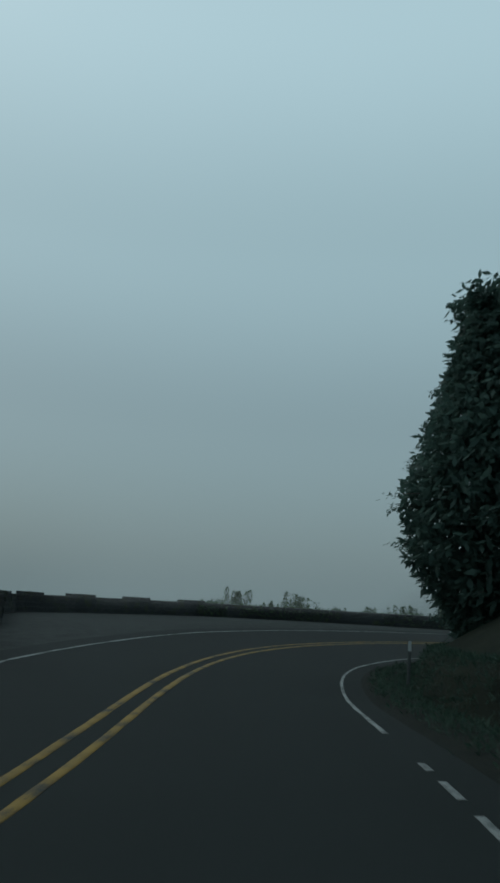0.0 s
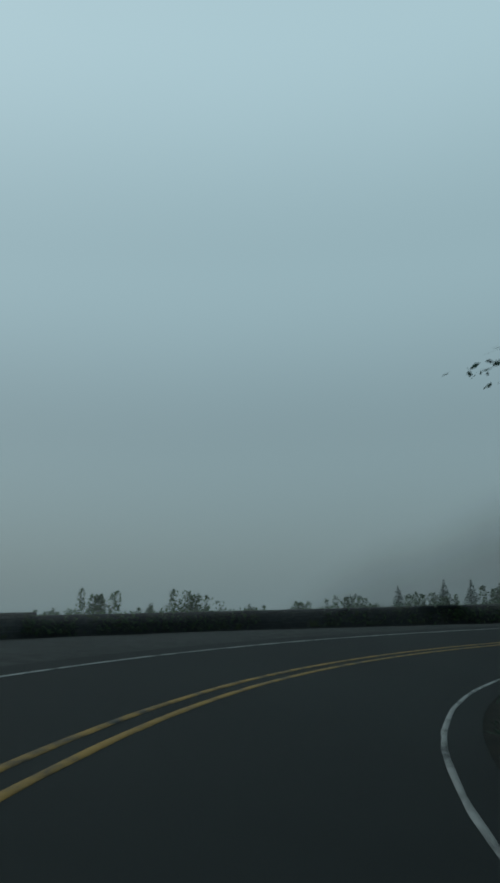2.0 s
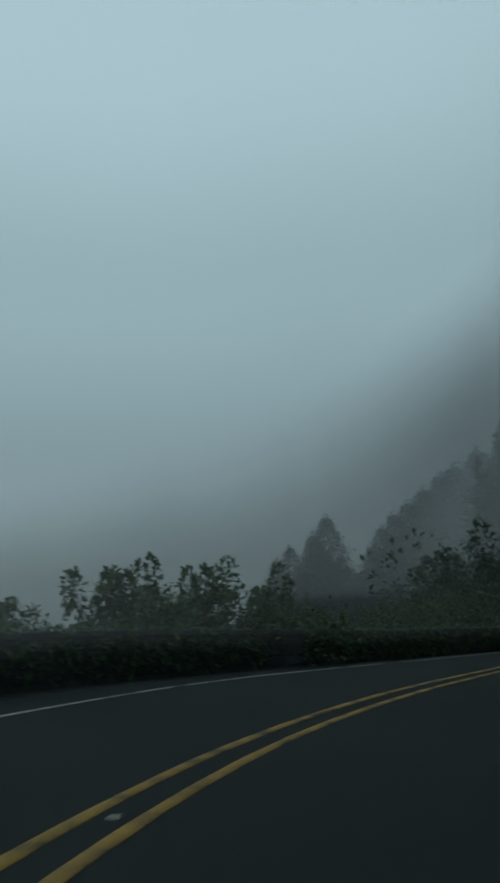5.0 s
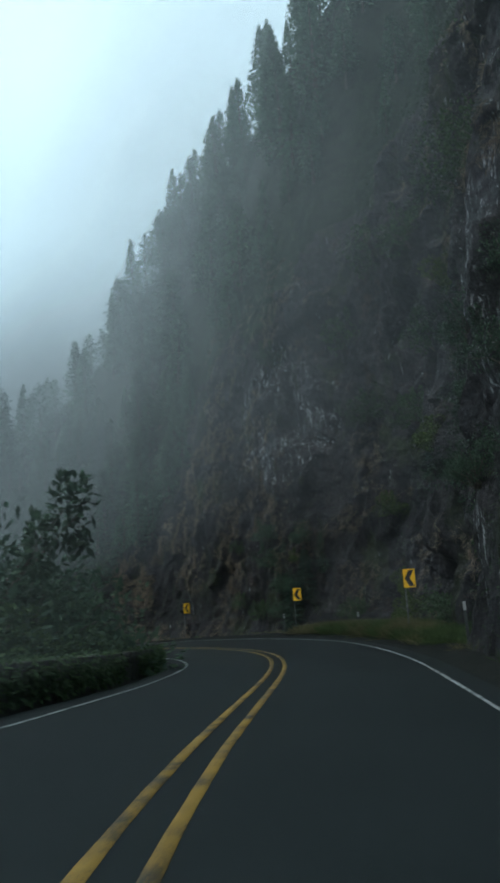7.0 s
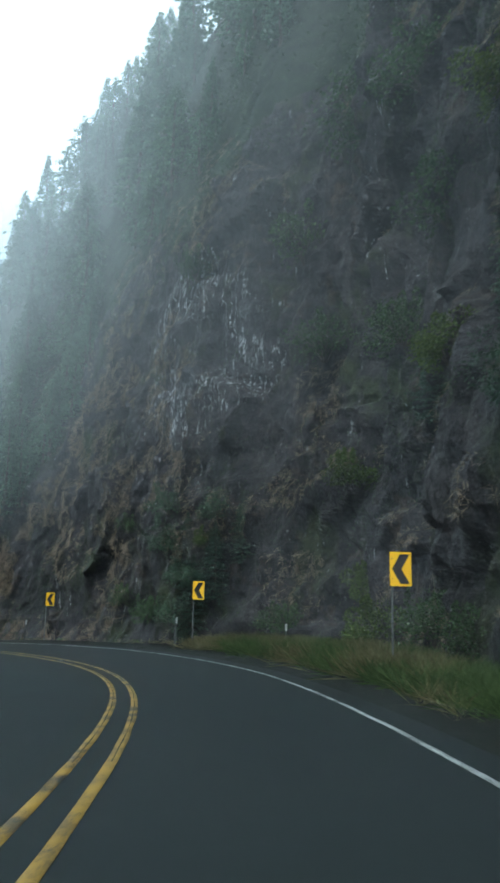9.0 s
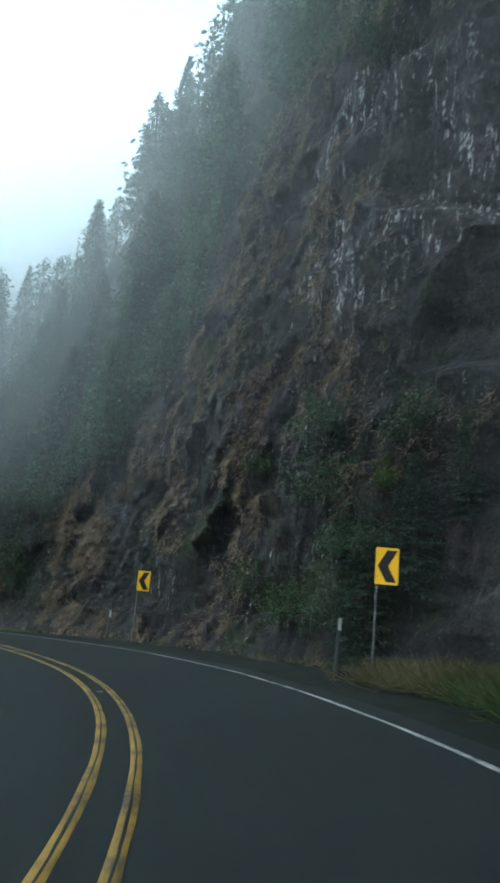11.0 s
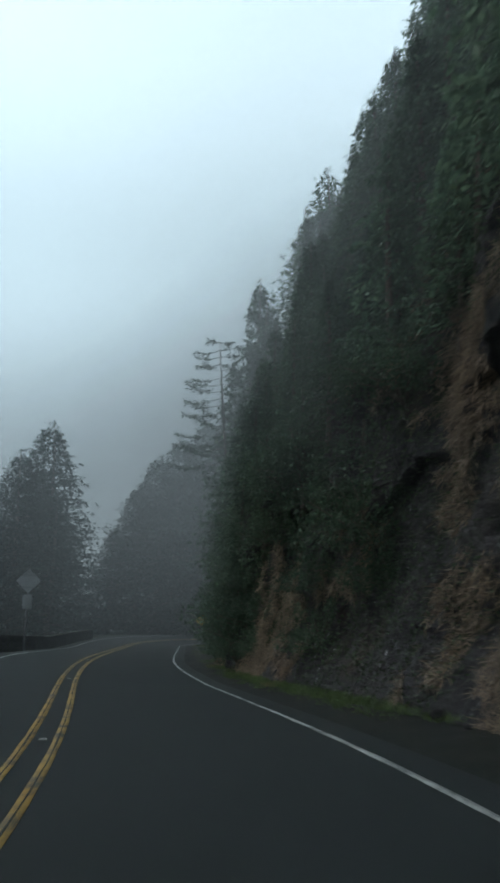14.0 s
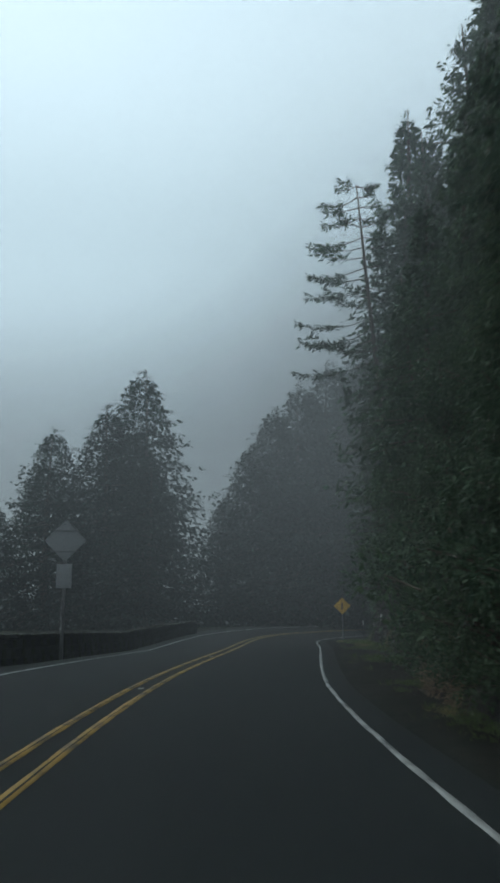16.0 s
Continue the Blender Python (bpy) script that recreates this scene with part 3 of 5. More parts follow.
def build_inland():
    """Rough land that closes the hill behind the cliff, well under its slope."""
    xs, ys = np.arange(-90, 170, 6.0), np.arange(-46, 240, 6.0)
    X, Y = np.meshgrid(xs, ys, indexing="ij")
    sel = (SS > -20) & (SS < 285)
    px, py, ph = _X[sel], _Y[sel], _h[sel]
    j = np.argmin((X[..., None] - px) ** 2 + (Y[..., None] - py) ** 2, axis=-1)
    o = (X - px[j]) * np.cos(ph[j]) + (Y - py[j]) * np.sin(ph[j])
    Z = -2.5 + 2.0 * (fbm(np.stack([X * 0.05, Y * 0.05, X * 0], -1), 3, 19) - 0.5)
    inside = o > 13
    idx = -np.ones(X.shape, int)
    idx[inside] = np.arange(inside.sum())
    faces = []
    for a in range(len(xs) - 1):
        for b in range(len(ys) - 1):
            q = (idx[a, b], idx[a + 1, b], idx[a + 1, b + 1], idx[a, b + 1])
            if min(q) >= 0:
                faces.append(tuple(int(k) for k in q))
    verts = np.stack([X[inside], Y[inside], Z[inside]], -1).tolist()
    tagged(new("ground", mesh_of("ground", verts, faces, SOIL, True)), "dark rough land behind the wooded hillside", "ground", kind="structure")


build_inland()


# ---------------------------------------------------------------- trees
def spray_cloud(places, dirs, lengths, widths, rng, droop=0.25):
    """Many small needle sprays: each a kinked leaf of two triangles. Arrays in, verts and faces out."""
    n = len(places)
    d = dirs / (np.linalg.norm(dirs, axis=1, keepdims=True) + 1e-9)
    side = np.cross(d, rng.normal(0, 1, (n, 3)) * [0.45, 0.45, 0.45] + [0, 0, 1])
    side /= np.linalg.norm(side, axis=1, keepdims=True) + 1e-9
    L, Wd = lengths[:, None], widths[:, None]
    a = places
    m = places + d * L * 0.5
    b = m + side * Wd + [0, 0, -1] * L * droop * 0.46
    c = m - side * Wd + [0, 0, -1] * L * droop * 0.46
    e = places + d * L + [0, 0, -1] * L * droop
    v = np.stack([a, b, e, c], 1).reshape(-1, 3)
    i = np.arange(n)[:, None] * 4
    f = np.concatenate([i + [[0, 1, 2]], i + [[0, 2, 3]]], 0)
    return v, f


def np_mesh(name, v, f, material):
    me = bpy.data.meshes.new(name)
    v = np.ascontiguousarray(v, np.float32)
    f = np.ascontiguousarray(f, np.int32)
    k = f.shape[1]
    me.vertices.add(len(v))
    me.vertices.foreach_set("co", v.ravel())
    me.loops.add(f.size)
    me.loops.foreach_set("vertex_index", f.ravel())
    me.polygons.add(len(f))
    me.polygons.foreach_set("loop_start", np.arange(0, f.size, k, dtype=np.int32))
    me.polygons.foreach_set("loop_total", np.full(len(f), k, np.int32))
    me.materials.append(material)
    me.update(calc_edges=True)
    return me


def spruce_meshes(seed, h, r, whorls=30, per=7, sprays=17, bare=0.10, shape=0.85, ragged=0.3, wind=0.0, leaf=NEEDLE, size=1.0, slim=0.20, limbed=True, belly=0.12, profile=(), heart=0):
    """Trunk, limbs and crown of a conifer that stands at the origin. wind pulls the crown to +x."""
    rng = np.random.default_rng(seed)
    trunk_path = [(0.02 * h * math.sin(2.3 * f + seed) + wind * 0.12 * h * f * f, 0.015 * h * math.sin(3.1 * f + 2 * seed), h * f) for f in np.linspace(-0.06, 1, 9)]
    trunk = tube_arrays(trunk_path, [0.018 * h * (1 - f) ** 0.8 + 0.012 for f in np.linspace(0, 1, 9)], 7)
    limb_chunks, P, D, L = [], [], [], []
    for w in range(whorls):
        f = bare + (1 - bare) * (w + rng.random() * 0.8) / whorls
        f = min(f, 0.985)
        if profile:
            span = r * float(np.interp(f, [p[0] for p in profile], [p[1] for p in profile])) + 0.12
        else:
            span = r * ((1 - f) / (1 - bare)) ** shape * (1.0 if f > bare + belly else 0.75) + 0.12
        k = max(3, int(per * (0.6 + 0.6 * rng.random())))
        a0 = rng.random() * 6.28
        for b in range(k):
            ang = a0 + 6.283 * b / k + rng.normal(0, 0.25)
            ln = max(span * (1 - ragged * rng.random() ** 0.8) * (1 + wind * 0.6 * math.cos(ang)) * (1.14 if profile and rng.random() < 0.2 else 1.0), 0.15)
            base = np.array([wind * 0.12 * h * f * f, 0, h * min(0.99, f + rng.normal(0, 0.45) / whorls)])
            out = np.array([math.cos(ang), math.sin(ang), 0])
            tang = np.array([-out[1], out[0], 0])
            lift = 0.32 * (f - 0.35) + rng.normal(0, 0.08)
            # twigs leave the limb to both sides and carry the needle sprays: a flat, ragged fan
            m = max(3, int(sprays / 4 * (0.35 + 0.65 * ln / max(r, 0.1))))
            t = 0.12 + 0.88 * (np.arange(m) + rng.random(m)) / m
            pos = base + out * (ln * t)[:, None]
            pos[:, 2] += ln * (lift * t - 0.30 * t ** 1.6 + 0.16 * t ** 3)
            side = np.where(np.arange(m) % 2, 1.0, -1.0)
            tw = out * (0.65 + 0.3 * rng.random(m))[:, None] + tang * (side * (0.35 + 0.65 * rng.random(m)))[:, None] + np.array([0, 0, 1]) * (rng.normal(-0.05, 0.16, m) + 6.0 * max(0.0, f - 0.92))[:, None]
            tl = np.maximum(ln * (0.20 if profile else 0.34) * (1.10 - 0.72 * t) * (0.5 + 0.8 * rng.random(m)), 0.10)
            for u in (0.0, 0.33, 0.66, 1.0):
                P.append(pos + tw * (tl * u)[:, None] + rng.normal(0, 0.014, (m, 3)) * ln)
                D.append(tw + rng.normal(0, 0.38, (m, 3)) + [0, 0, -0.08])
                L.append((0.30 + 0.24 * rng.random(m)) * size * (1.05 - 0.3 * u) * (0.4 + 0.6 * min(1.0, ln / (0.4 * max(r, 0.1)))) * 1.25 * min(1.0, 0.45 + 3.0 * (1 - f)))
            if ln > 0.45 * r and (b % 3 == 0 or profile):
                pts = [base + out * ln * u + np.array([0, 0, ln * (lift * u - 0.30 * u ** 1.6 + 0.16 * u ** 3)]) for u in (0, 0.35, 0.7, 0.95)]
                limb_chunks.append(tube_arrays(pts, [0.012 * ln + 0.012, 0.009 * ln + 0.008, 0.005 * ln + 0.006, 0.004], 3))
    # the leader's own short sprays close the tip
    n = 70
    f = 0.84 + 0.16 * rng.random(n) ** 0.8
    ang, rad = 6.283 * rng.random(n), (0.06 + 0.55 * (1 - f)) * r * 0.5 * rng.random(n)
    P.append(np.stack([wind * 0.12 * h * f * f + rad * np.cos(ang), rad * np.sin(ang), f * h], -1))
    D.append(np.stack([0.6 * np.cos(ang), 0.6 * np.sin(ang), 0.7 + 0 * ang], -1))
    L.append(size * (0.30 + 0.9 * (1 - f)))
    if heart:
        # closed inner foliage
        f = bare + (0.95 - bare) * rng.random(heart)
        ang, u = 6.283 * rng.random(heart), 0.30 + (0.64 if profile else 0.55) * rng.random(heart) ** 0.5
        edge = np.interp(f, [p[0] for p in profile], [p[1] for p in profile]) if profile else ((1 - f) / (1 - bare)) ** shape * 0.8
        rad = r * edge * u
        P.append(np.stack([rad * np.cos(ang), rad * np.sin(ang), f * h], -1))
        D.append(np.stack([np.cos(ang), np.sin(ang), 0 * ang], -1) * 0.4 + rng.normal(0, 0.7, (heart, 3)))
        L.append((0.28 + 0.26 * rng.random(heart)) * (0.95 if profile else 0.8))
    P, D, L = np.concatenate(P), np.concatenate(D), np.concatenate(L)
    v, fc = spray_cloud(P, D, L, L * slim, rng, 0.22)
    tv, tf = joined([trunk])
    lv, lf = joined(limb_chunks)
    limbs = mesh_of("limbs", lv, lf, BARK, True) if limbed else None
    return mesh_of("trunk", tv, tf, BARK, True), limbs, np_mesh("crown", v, fc, leaf)


def make_tree(meshes, name, label, category="tree", group=""):
    ob = thing(name, label, category, group)
    tk = part_mesh("trunk", meshes[0], ob)
    if meshes[1] is not None:
        part_mesh("limbwork", meshes[1], tk)["kind"] = "stuff"
    part_mesh("crown", meshes[2], ob)
    return ob


def stand(ob, where, turn, scale):
    ob.matrix_world = Matrix.LocRotScale(Vector([float(x) for x in where]), Euler((0, 0, turn)), (scale,) * 3)


def copy_tree(ob, where, turn, scale):
    t = copy_thing(ob, Matrix.Translation(Vector([float(x) for x in where])) @ pose(0, 0, 0, 0, 0, math.degrees(turn)))
    t.scale = (scale,) * 3
    return t


SHAPES = [(3.0, 26, 7, 0.06, 0.85, 0.45, 0.0), (2.7, 28, 7, 0.08, 0.95, 0.4, 0.05), (3.6, 24, 8, 0.04, 0.75, 0.5, 0.12),
          (2.2, 30, 6, 0.12, 1.0, 0.45, 0.0), (3.2, 22, 7, 0.14, 0.62, 0.6, 0.2)]
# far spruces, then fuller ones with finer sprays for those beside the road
SPRUCE = [spruce_meshes(i + 1, 10.0, rr, wh - 6, pr, 20, br, sh, rg, wd, leaf=NEEDLE_LIT, size=0.70, slim=0.25, limbed=False, heart=500) for i, (rr, wh, pr, br, sh, rg, wd) in enumerate(SHAPES)]
SPRUCE += [spruce_meshes(i + 21, 10.0, rr, wh - 2, pr + 1, 36, br * 0.5, sh, rg, wd, size=0.48, slim=0.20, heart=1000) for i, (rr, wh, pr, br, sh, rg, wd) in enumerate(SHAPES)]

# bushy young ones
SPRUCE.append(spruce_meshes(61, 10.0, 3.4, 34, 9, 44, 0.0, 0.85, 0.45, 0.0, NEEDLE_DK, 0.62, 0.22))
rng = np.random.default_rng(7)
protos = {}


def plant(kind, where, scale, label="dark green spruce on the misty slope above the road", group="spruces on the slope", name="spruce_tree"):
    turn = float(rng.random() * 6.28)
    key = (kind, label)
    if key not in protos:
        protos[key] = make_tree(SPRUCE[kind], name, label, "tree", group)
        stand(protos[key], where, turn, scale)
        return protos[key]
    return copy_tree(protos[key], where, turn, scale)


def wooded_slope():
    spots = []
    tries = 0
    while len(spots) < 180 and tries < 12000:
        tries += 1
        s = 88 + 140 * rng.random()
        low = np.interp(s, [88, 130, 140, 150, 165, 180, 230], [1.12, 1.10, 1.02, 1.0, 1.0, 0.7, 0.35])
        v = low + (2.0 - low) * rng.random()
        p = on_hill(s, v)
        gap = np.interp(s, [90, 125, 150], [2.7, 2.2, 2.0])
        if abs(s - 190) < 9 and 9 < p[2] < 20 and v < 1.5:
            continue
        if any((p[0] - q[0]) ** 2 + (p[1] - q[1]) ** 2 + 0.35 * (p[2] - q[2]) ** 2 < gap ** 2 for q in spots):
            continue
        spots.append(p)
        big = (0.42 + 0.5 * rng.random()) * np.interp(s, [90, 135, 150], [0.9, 1.0, 1.25])
        if v < 1.2:
            big *= 0.62
        elif v > 1.45:
            big *= 1.25 if s < 164 or s > 182 else 0.75
        if 152 < s < 184 and v < 1.6:
            big *= 0.70
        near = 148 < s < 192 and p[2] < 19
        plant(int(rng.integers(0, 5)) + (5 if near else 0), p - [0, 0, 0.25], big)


wooded_slope()
# big spruces that wall in the road where the cut turns to forest
for s, v, k, sc in ((160, 1.16, 6, 0.55), (166.5, 1.12, 5, 0.58), (169, 1.2, 7, 0.6), (172, 1.12, 6, 0.64), (176, 1.2, 5, 0.72), (180, 1.12, 7, 0.75), (158, 1.3, 7, 0.65), (165, 1.34, 5, 0.68), (172.5, 1.36, 9, 0.72), (179, 1.3, 6, 0.95), (182.5, 1.14, 5, 0.9), (185, 1.36, 7, 0.95), (199, 1.0, 5, 1.0),
                    (183, 0.95, 5, 1.0), (180, 1.0, 7, 0.85), (176.5, 1.0, 5, 0.9), (173, 1.03, 7, 0.75), (170, 1.03, 5, 0.72), (166, 1.05, 7, 0.6), (161, 1.06, 5, 0.6), (156, 1.12, 7, 0.6), (153.5, 1.2, 5, 0.62), (151, 1.3, 6, 0.6)):
    plant(k, on_hill(s, v) - [0, 0, 0.4], sc, "tall dark spruce above the road cut", "tall spruces at the roadside")
# young growth that closes the slope over the road cut
for i in range(22):
    s, v = 150 + 18 * rng.random() ** 1.3, 0.98 + 0.36 * rng.random()
    plant(10, on_hill(s, v) - [0, 0, 0.4], 0.26 + 0.20 * rng.random(), "bushy young spruce on the slope over the road cut", "young spruces over the cut")
# half-grown spruces whose level boughs reach out of the cut
for i in range(34):
    s = 149 + 24 * rng.random()
    v = float(np.interp(s, [149, 156, 164, 173], [0.95, 0.55, 0.4, 0.35])) + 0.75 * rng.random()
    plant(5 + int(rng.integers(0, 5)), on_hill(s, v) - [0, 0, 0.4], 0.30 + 0.24 * rng.random(), "half-grown spruce with level boughs over the road cut", "half-grown spruces over the cut")
# tall spruces that break the skyline round the sparse one
for x, y, top, k, sc in ((-38.3, 84.2, 28.7, 8, 1.55), (-37.2, 83.2, 26.0, 5, 1.3), (-46.0, 87.5, 21.8, 9, 1.6), (-44.6, 88.6, 23.5, 7, 1.5), (-47.5, 91.3, 28.5, 6, 1.95), (-45.3, 89.8, 25.5, 5, 1.6),
                         (-41.7, 92.2, 36.3, 9, 1.65), (-43.6, 91.6, 32.0, 7, 1.6), (-39.6, 88.2, 31.5, 6, 1.6)):
    plant(k, (x, y, top - 10 * sc), sc, "tall ragged spruce on the misty ridge", "spruces on the ridge")
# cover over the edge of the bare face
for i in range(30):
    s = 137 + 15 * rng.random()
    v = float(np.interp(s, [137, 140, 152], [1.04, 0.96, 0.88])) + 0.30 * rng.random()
    plant(int(rng.integers(0, 5)), on_hill(s, v) - [0, 0, 0.4], 0.40 + 0.30 * rng.random(), "blue-green spruce above the bare rock face, needles lightened for mist", "spruces above the face")
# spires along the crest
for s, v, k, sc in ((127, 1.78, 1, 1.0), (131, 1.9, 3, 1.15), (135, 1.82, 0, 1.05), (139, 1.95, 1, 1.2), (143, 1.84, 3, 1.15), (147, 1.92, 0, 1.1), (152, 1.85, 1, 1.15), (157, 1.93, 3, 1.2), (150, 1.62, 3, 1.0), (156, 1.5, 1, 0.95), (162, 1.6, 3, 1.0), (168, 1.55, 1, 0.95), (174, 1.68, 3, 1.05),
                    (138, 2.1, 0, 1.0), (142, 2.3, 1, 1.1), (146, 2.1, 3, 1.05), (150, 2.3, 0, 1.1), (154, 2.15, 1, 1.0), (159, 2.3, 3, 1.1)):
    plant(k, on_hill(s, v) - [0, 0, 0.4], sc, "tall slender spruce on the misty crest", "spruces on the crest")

# ---------------------------------------------------------------- chevron signs and posts
def bars_sign(s, o, turn_deg, flip=False):
    ob = thing("chevron_sign", "yellow chevron sign with black arrow on a thin steel post", "road sign", "chevron signs")
    part("post", box_bm(0.038, 0.038, 2.95, (0, 0.030, 1.375), 0.006), STEEL, ob)
    bm = bmesh.new()
    w, h, r = 0.240, 0.375, 0.022
    ring = []
    for cx, cz, a0 in ((w - r, h - r, 0), (-w + r, h - r, 90), (-w + r, -h + r, 180), (w - r, -h + r, 270)):
        for k in range(5):
            a = radians(a0 + 22.5 * k)
            ring.append((cx + r * math.cos(a), cz + r * math.sin(a)))
    ring = [(x + 0.19, z) for x, z in ring]
    front = [bm.verts.new((x, 0.0, z + 2.47)) for x, z in ring]
    back = [bm.verts.new((x, 0.006, z + 2.47)) for x, z in ring]
    bm.faces.new(front)
    bm.faces.new(back[::-1])
    for i in range(len(ring)):
        j = (i + 1) % len(ring)
        bm.faces.new((front[j], front[i], back[i], back[j]))
    bmesh.ops.recalc_face_normals(bm, faces=bm.faces)
    plate = part("sign_plate", bm, SIGN_Y, ob, "yellow reflective plate")
    bm = bmesh.new()
    t, hh, ww = 0.165, 0.325, 0.175
    pts = [(-ww - 0.02, 0), (ww - t - 0.02, hh), (ww + 0.03, hh), (-ww + t + 0.03, 0), (ww + 0.03, -hh), (ww - t - 0.02, -hh)]
    pts = [(x + 0.19, z) for x, z in pts]
    fr = [bm.verts.new((x, -0.004, z + 2.47)) for x, z in pts]
    bk = [bm.verts.new((x, -0.0005, z + 2.47)) for x, z in pts]
    bm.faces.new(fr[:4])
    bm.faces.new((fr[0], fr[3], fr[4], fr[5]))
    for i in range(6):
        j = (i + 1) % 6
        bm.faces.new((fr[i], fr[j], bk[j], bk[i]))
    bmesh.ops.recalc_face_normals(bm, faces=bm.faces)
    part("arrow", bm, SIGN_K, plate, "black chevron arrow")
    for dz in (-0.22, 0.22):
        bm = bmesh.new()
        bmesh.ops.create_cone(bm, segments=10, cap_ends=True, radius1=0.011, radius2=0.009, depth=0.012,
                              matrix=Matrix.Translation((0, -0.006, 2.47 + dz)) @ pose(0, 0, 0, 90))
        part("bolt", bm, STEEL, plate)
    ob.matrix_world = Matrix.Translation(place(s, o, -0.10)) @ pose(0, 0, 0, 0, 0, turn_deg) @ Matrix.Translation((-0.19, 0, 0))
    return ob


bars_sign(104.7, 5.93, heading(103) - 6)
bars_sign(120.6, 5.50, heading(121) - 14)
bars_sign(135.5, 5.2, heading(135.5) - 14)


def delineator(s, o, turn, top=1.25, tilt=0.0, white=True):
    ob = thing("delineator_post", "slim dark roadside post with a white reflector at its top", "roadside post", "delineator posts")
    bm = bmesh.new()
    prof = [(-0.045, 0.012), (-0.02, -0.012), (0.02, -0.012), (0.045, 0.012), (0.045, 0.018), (0.018, -0.004), (-0.018, -0.004), (-0.045, 0.018)]
    lo = [bm.verts.new((x, y, -0.15)) for x, y in prof]
    hi = [bm.verts.new((x, y, top)) for x, y in prof]
    for i in range(8):
        j = (i + 1) % 8
        bm.faces.new((lo[i], lo[j], hi[j], hi[i]))
    bm.faces.new((hi[0], hi[1], hi[6], hi[7]))
    bm.faces.new((hi[1], hi[2], hi[5], hi[6]))
    bm.faces.new((hi[2], hi[3], hi[4], hi[5]))
    bmesh.ops.recalc_face_normals(bm, faces=bm.faces)
    post = part("post", bm, POST_DK, ob)
    part("reflector", box_bm(0.085, 0.006, 0.26, (0, -0.018, top - 0.14), 0.002), REFLECT, post, "white reflective strip")
    ob.matrix_world = Matrix.Translation(place(s, o, 0.0)) @ pose(0, 0, 0, 0, tilt, turn)
    return ob


for s, o, top, tilt in ((96.0, 5.7, 1.35, -1.5), (122.0, 5.15, 1.30, 1.0), (137.45, 4.89, 1.25, 0.5), (116.5, 7.4, 1.1, -2.0),
                        (187.0, 6.0, 1.3, 0.0), (206.0, 6.2, 1.3, 0.0), (17.5, 5.3, 1.25, 1.0)):
    delineator(s, o, heading(s), top, tilt)


def diamond_back(s, o, turn):
    """A warning sign seen from behind: a diamond over a small plate on a wooden-coloured post."""
    ob = thing("warning_sign", "diamond warning sign seen from its bare metal back, small plate below", "road sign")
    part("post", box_bm(0.10, 0.10, 4.6, (0, 0.06, 1.9), 0.01), STEEL, ob)
    bm = bmesh.new()
    r = 0.66
    pts = [(0, r), (-r, 0), (0, -r), (r, 0)]
    soft_pts = []
    for i, (x, z) in enumerate(pts):
        for q in (pts[i - 1], pts[(i + 1) % 4]):
            soft_pts.append((x + (q[0] - x) * 0.06, z + (q[1] - z) * 0.06))
    a = [bm.verts.new((x, 0, z + 3.6)) for x, z in soft_pts]
    b = [bm.verts.new((x, 0.006, z + 3.6)) for x, z in soft_pts]
    bm.faces.new(a)
    bm.faces.new(b[::-1])
    for i in range(8):
        j = (i + 1) % 8
        bm.faces.new((a[i], a[j], b[j], b[i]))
    bmesh.ops.recalc_face_normals(bm, faces=bm.faces)
    part("diamond_plate", bm, SIGN_BACK, ob, "bare metal back of a diamond plate")
    part("lower_plate", box_bm(0.48, 0.006, 0.75, (0, 0.0, 2.5), 0.002), SIGN_BACK, ob, "bare metal back of a small plate")
    for z in (3.25, 3.9):
        part("brace", box_bm(0.80, 0.03, 0.04, (0, -0.018, z), 0.004), STEEL, ob)
    ob.matrix_world = Matrix.Translation(place(s, o, 0.0)) @ pose(0, 0, 0, 0, 0, turn)
    return ob


diamond_back(179.3, -4.35, heading(179) + 8)


def diamond_front(s, o, turn):
    ob = thing("warning_sign", "yellow diamond warning sign on a post beside the cliff", "road sign")
    part("post", box_bm(0.06, 0.06, 2.7, (0, 0.04, 1.2), 0.008), STEEL, ob)
    bm = bmesh.new()
    r = 0.54
    ring = [(0, r), (-r, 0), (0, -r), (r, 0)]
    a = [bm.verts.new((x, 0, z + 2.2)) for x, z in ring]
    b = [bm.verts.new((x, 0.006, z + 2.2)) for x, z in ring]
    bm.faces.new(a)
    bm.faces.new(b[::-1])
    for i in range(4):
        j = (i + 1) % 4
        bm.faces.new((a[i], a[j], b[j], b[i]))
    bmesh.ops.recalc_face_normals(bm, faces=bm.faces)
    plate = part("diamond_plate", bm, SIGN_HAZED, ob, "yellow diamond, its colour dimmed for the fog")
    part("symbol", box_bm(0.10, 0.004, 0.42, (0, -0.003, 2.2)), SIGN_K, plate, "plain black bar")
    ob.matrix_world = Matrix.Translation(place(s, o, 0.0)) @ pose(0, 0, 0, 0, 0, turn)
    return ob


diamond_front(209.0, 4.8, heading(209))


# ---------------------------------------------------------------- shrubs, hedge, grass
def leaf_lobes(rng, lobes, per, size, slim=0.30):
    """Leaf sprays thrown over the shells of several lobes: rows of (centre, radii)."""
    P, D, L = [], [], []
    for c, r in lobes:
        n = per
        d = rng.normal(0, 1, (n, 3))
        d /= np.linalg.norm(d, axis=1, keepdims=True)
        rad = (0.55 + 0.5 * rng.random(n) ** 0.6)[:, None]
        P.append(np.asarray(c) + d * np.asarray(r) * rad)
        D.append(d + rng.normal(0, 0.6, (n, 3)) + [0, 0, 0.15])
        L.append(size * (0.6 + 0.8 * rng.random(n)))
    P, D, L = np.concatenate(P), np.concatenate(D), np.concatenate(L)
    return spray_cloud(P, D, L, L * slim, rng, 0.1)


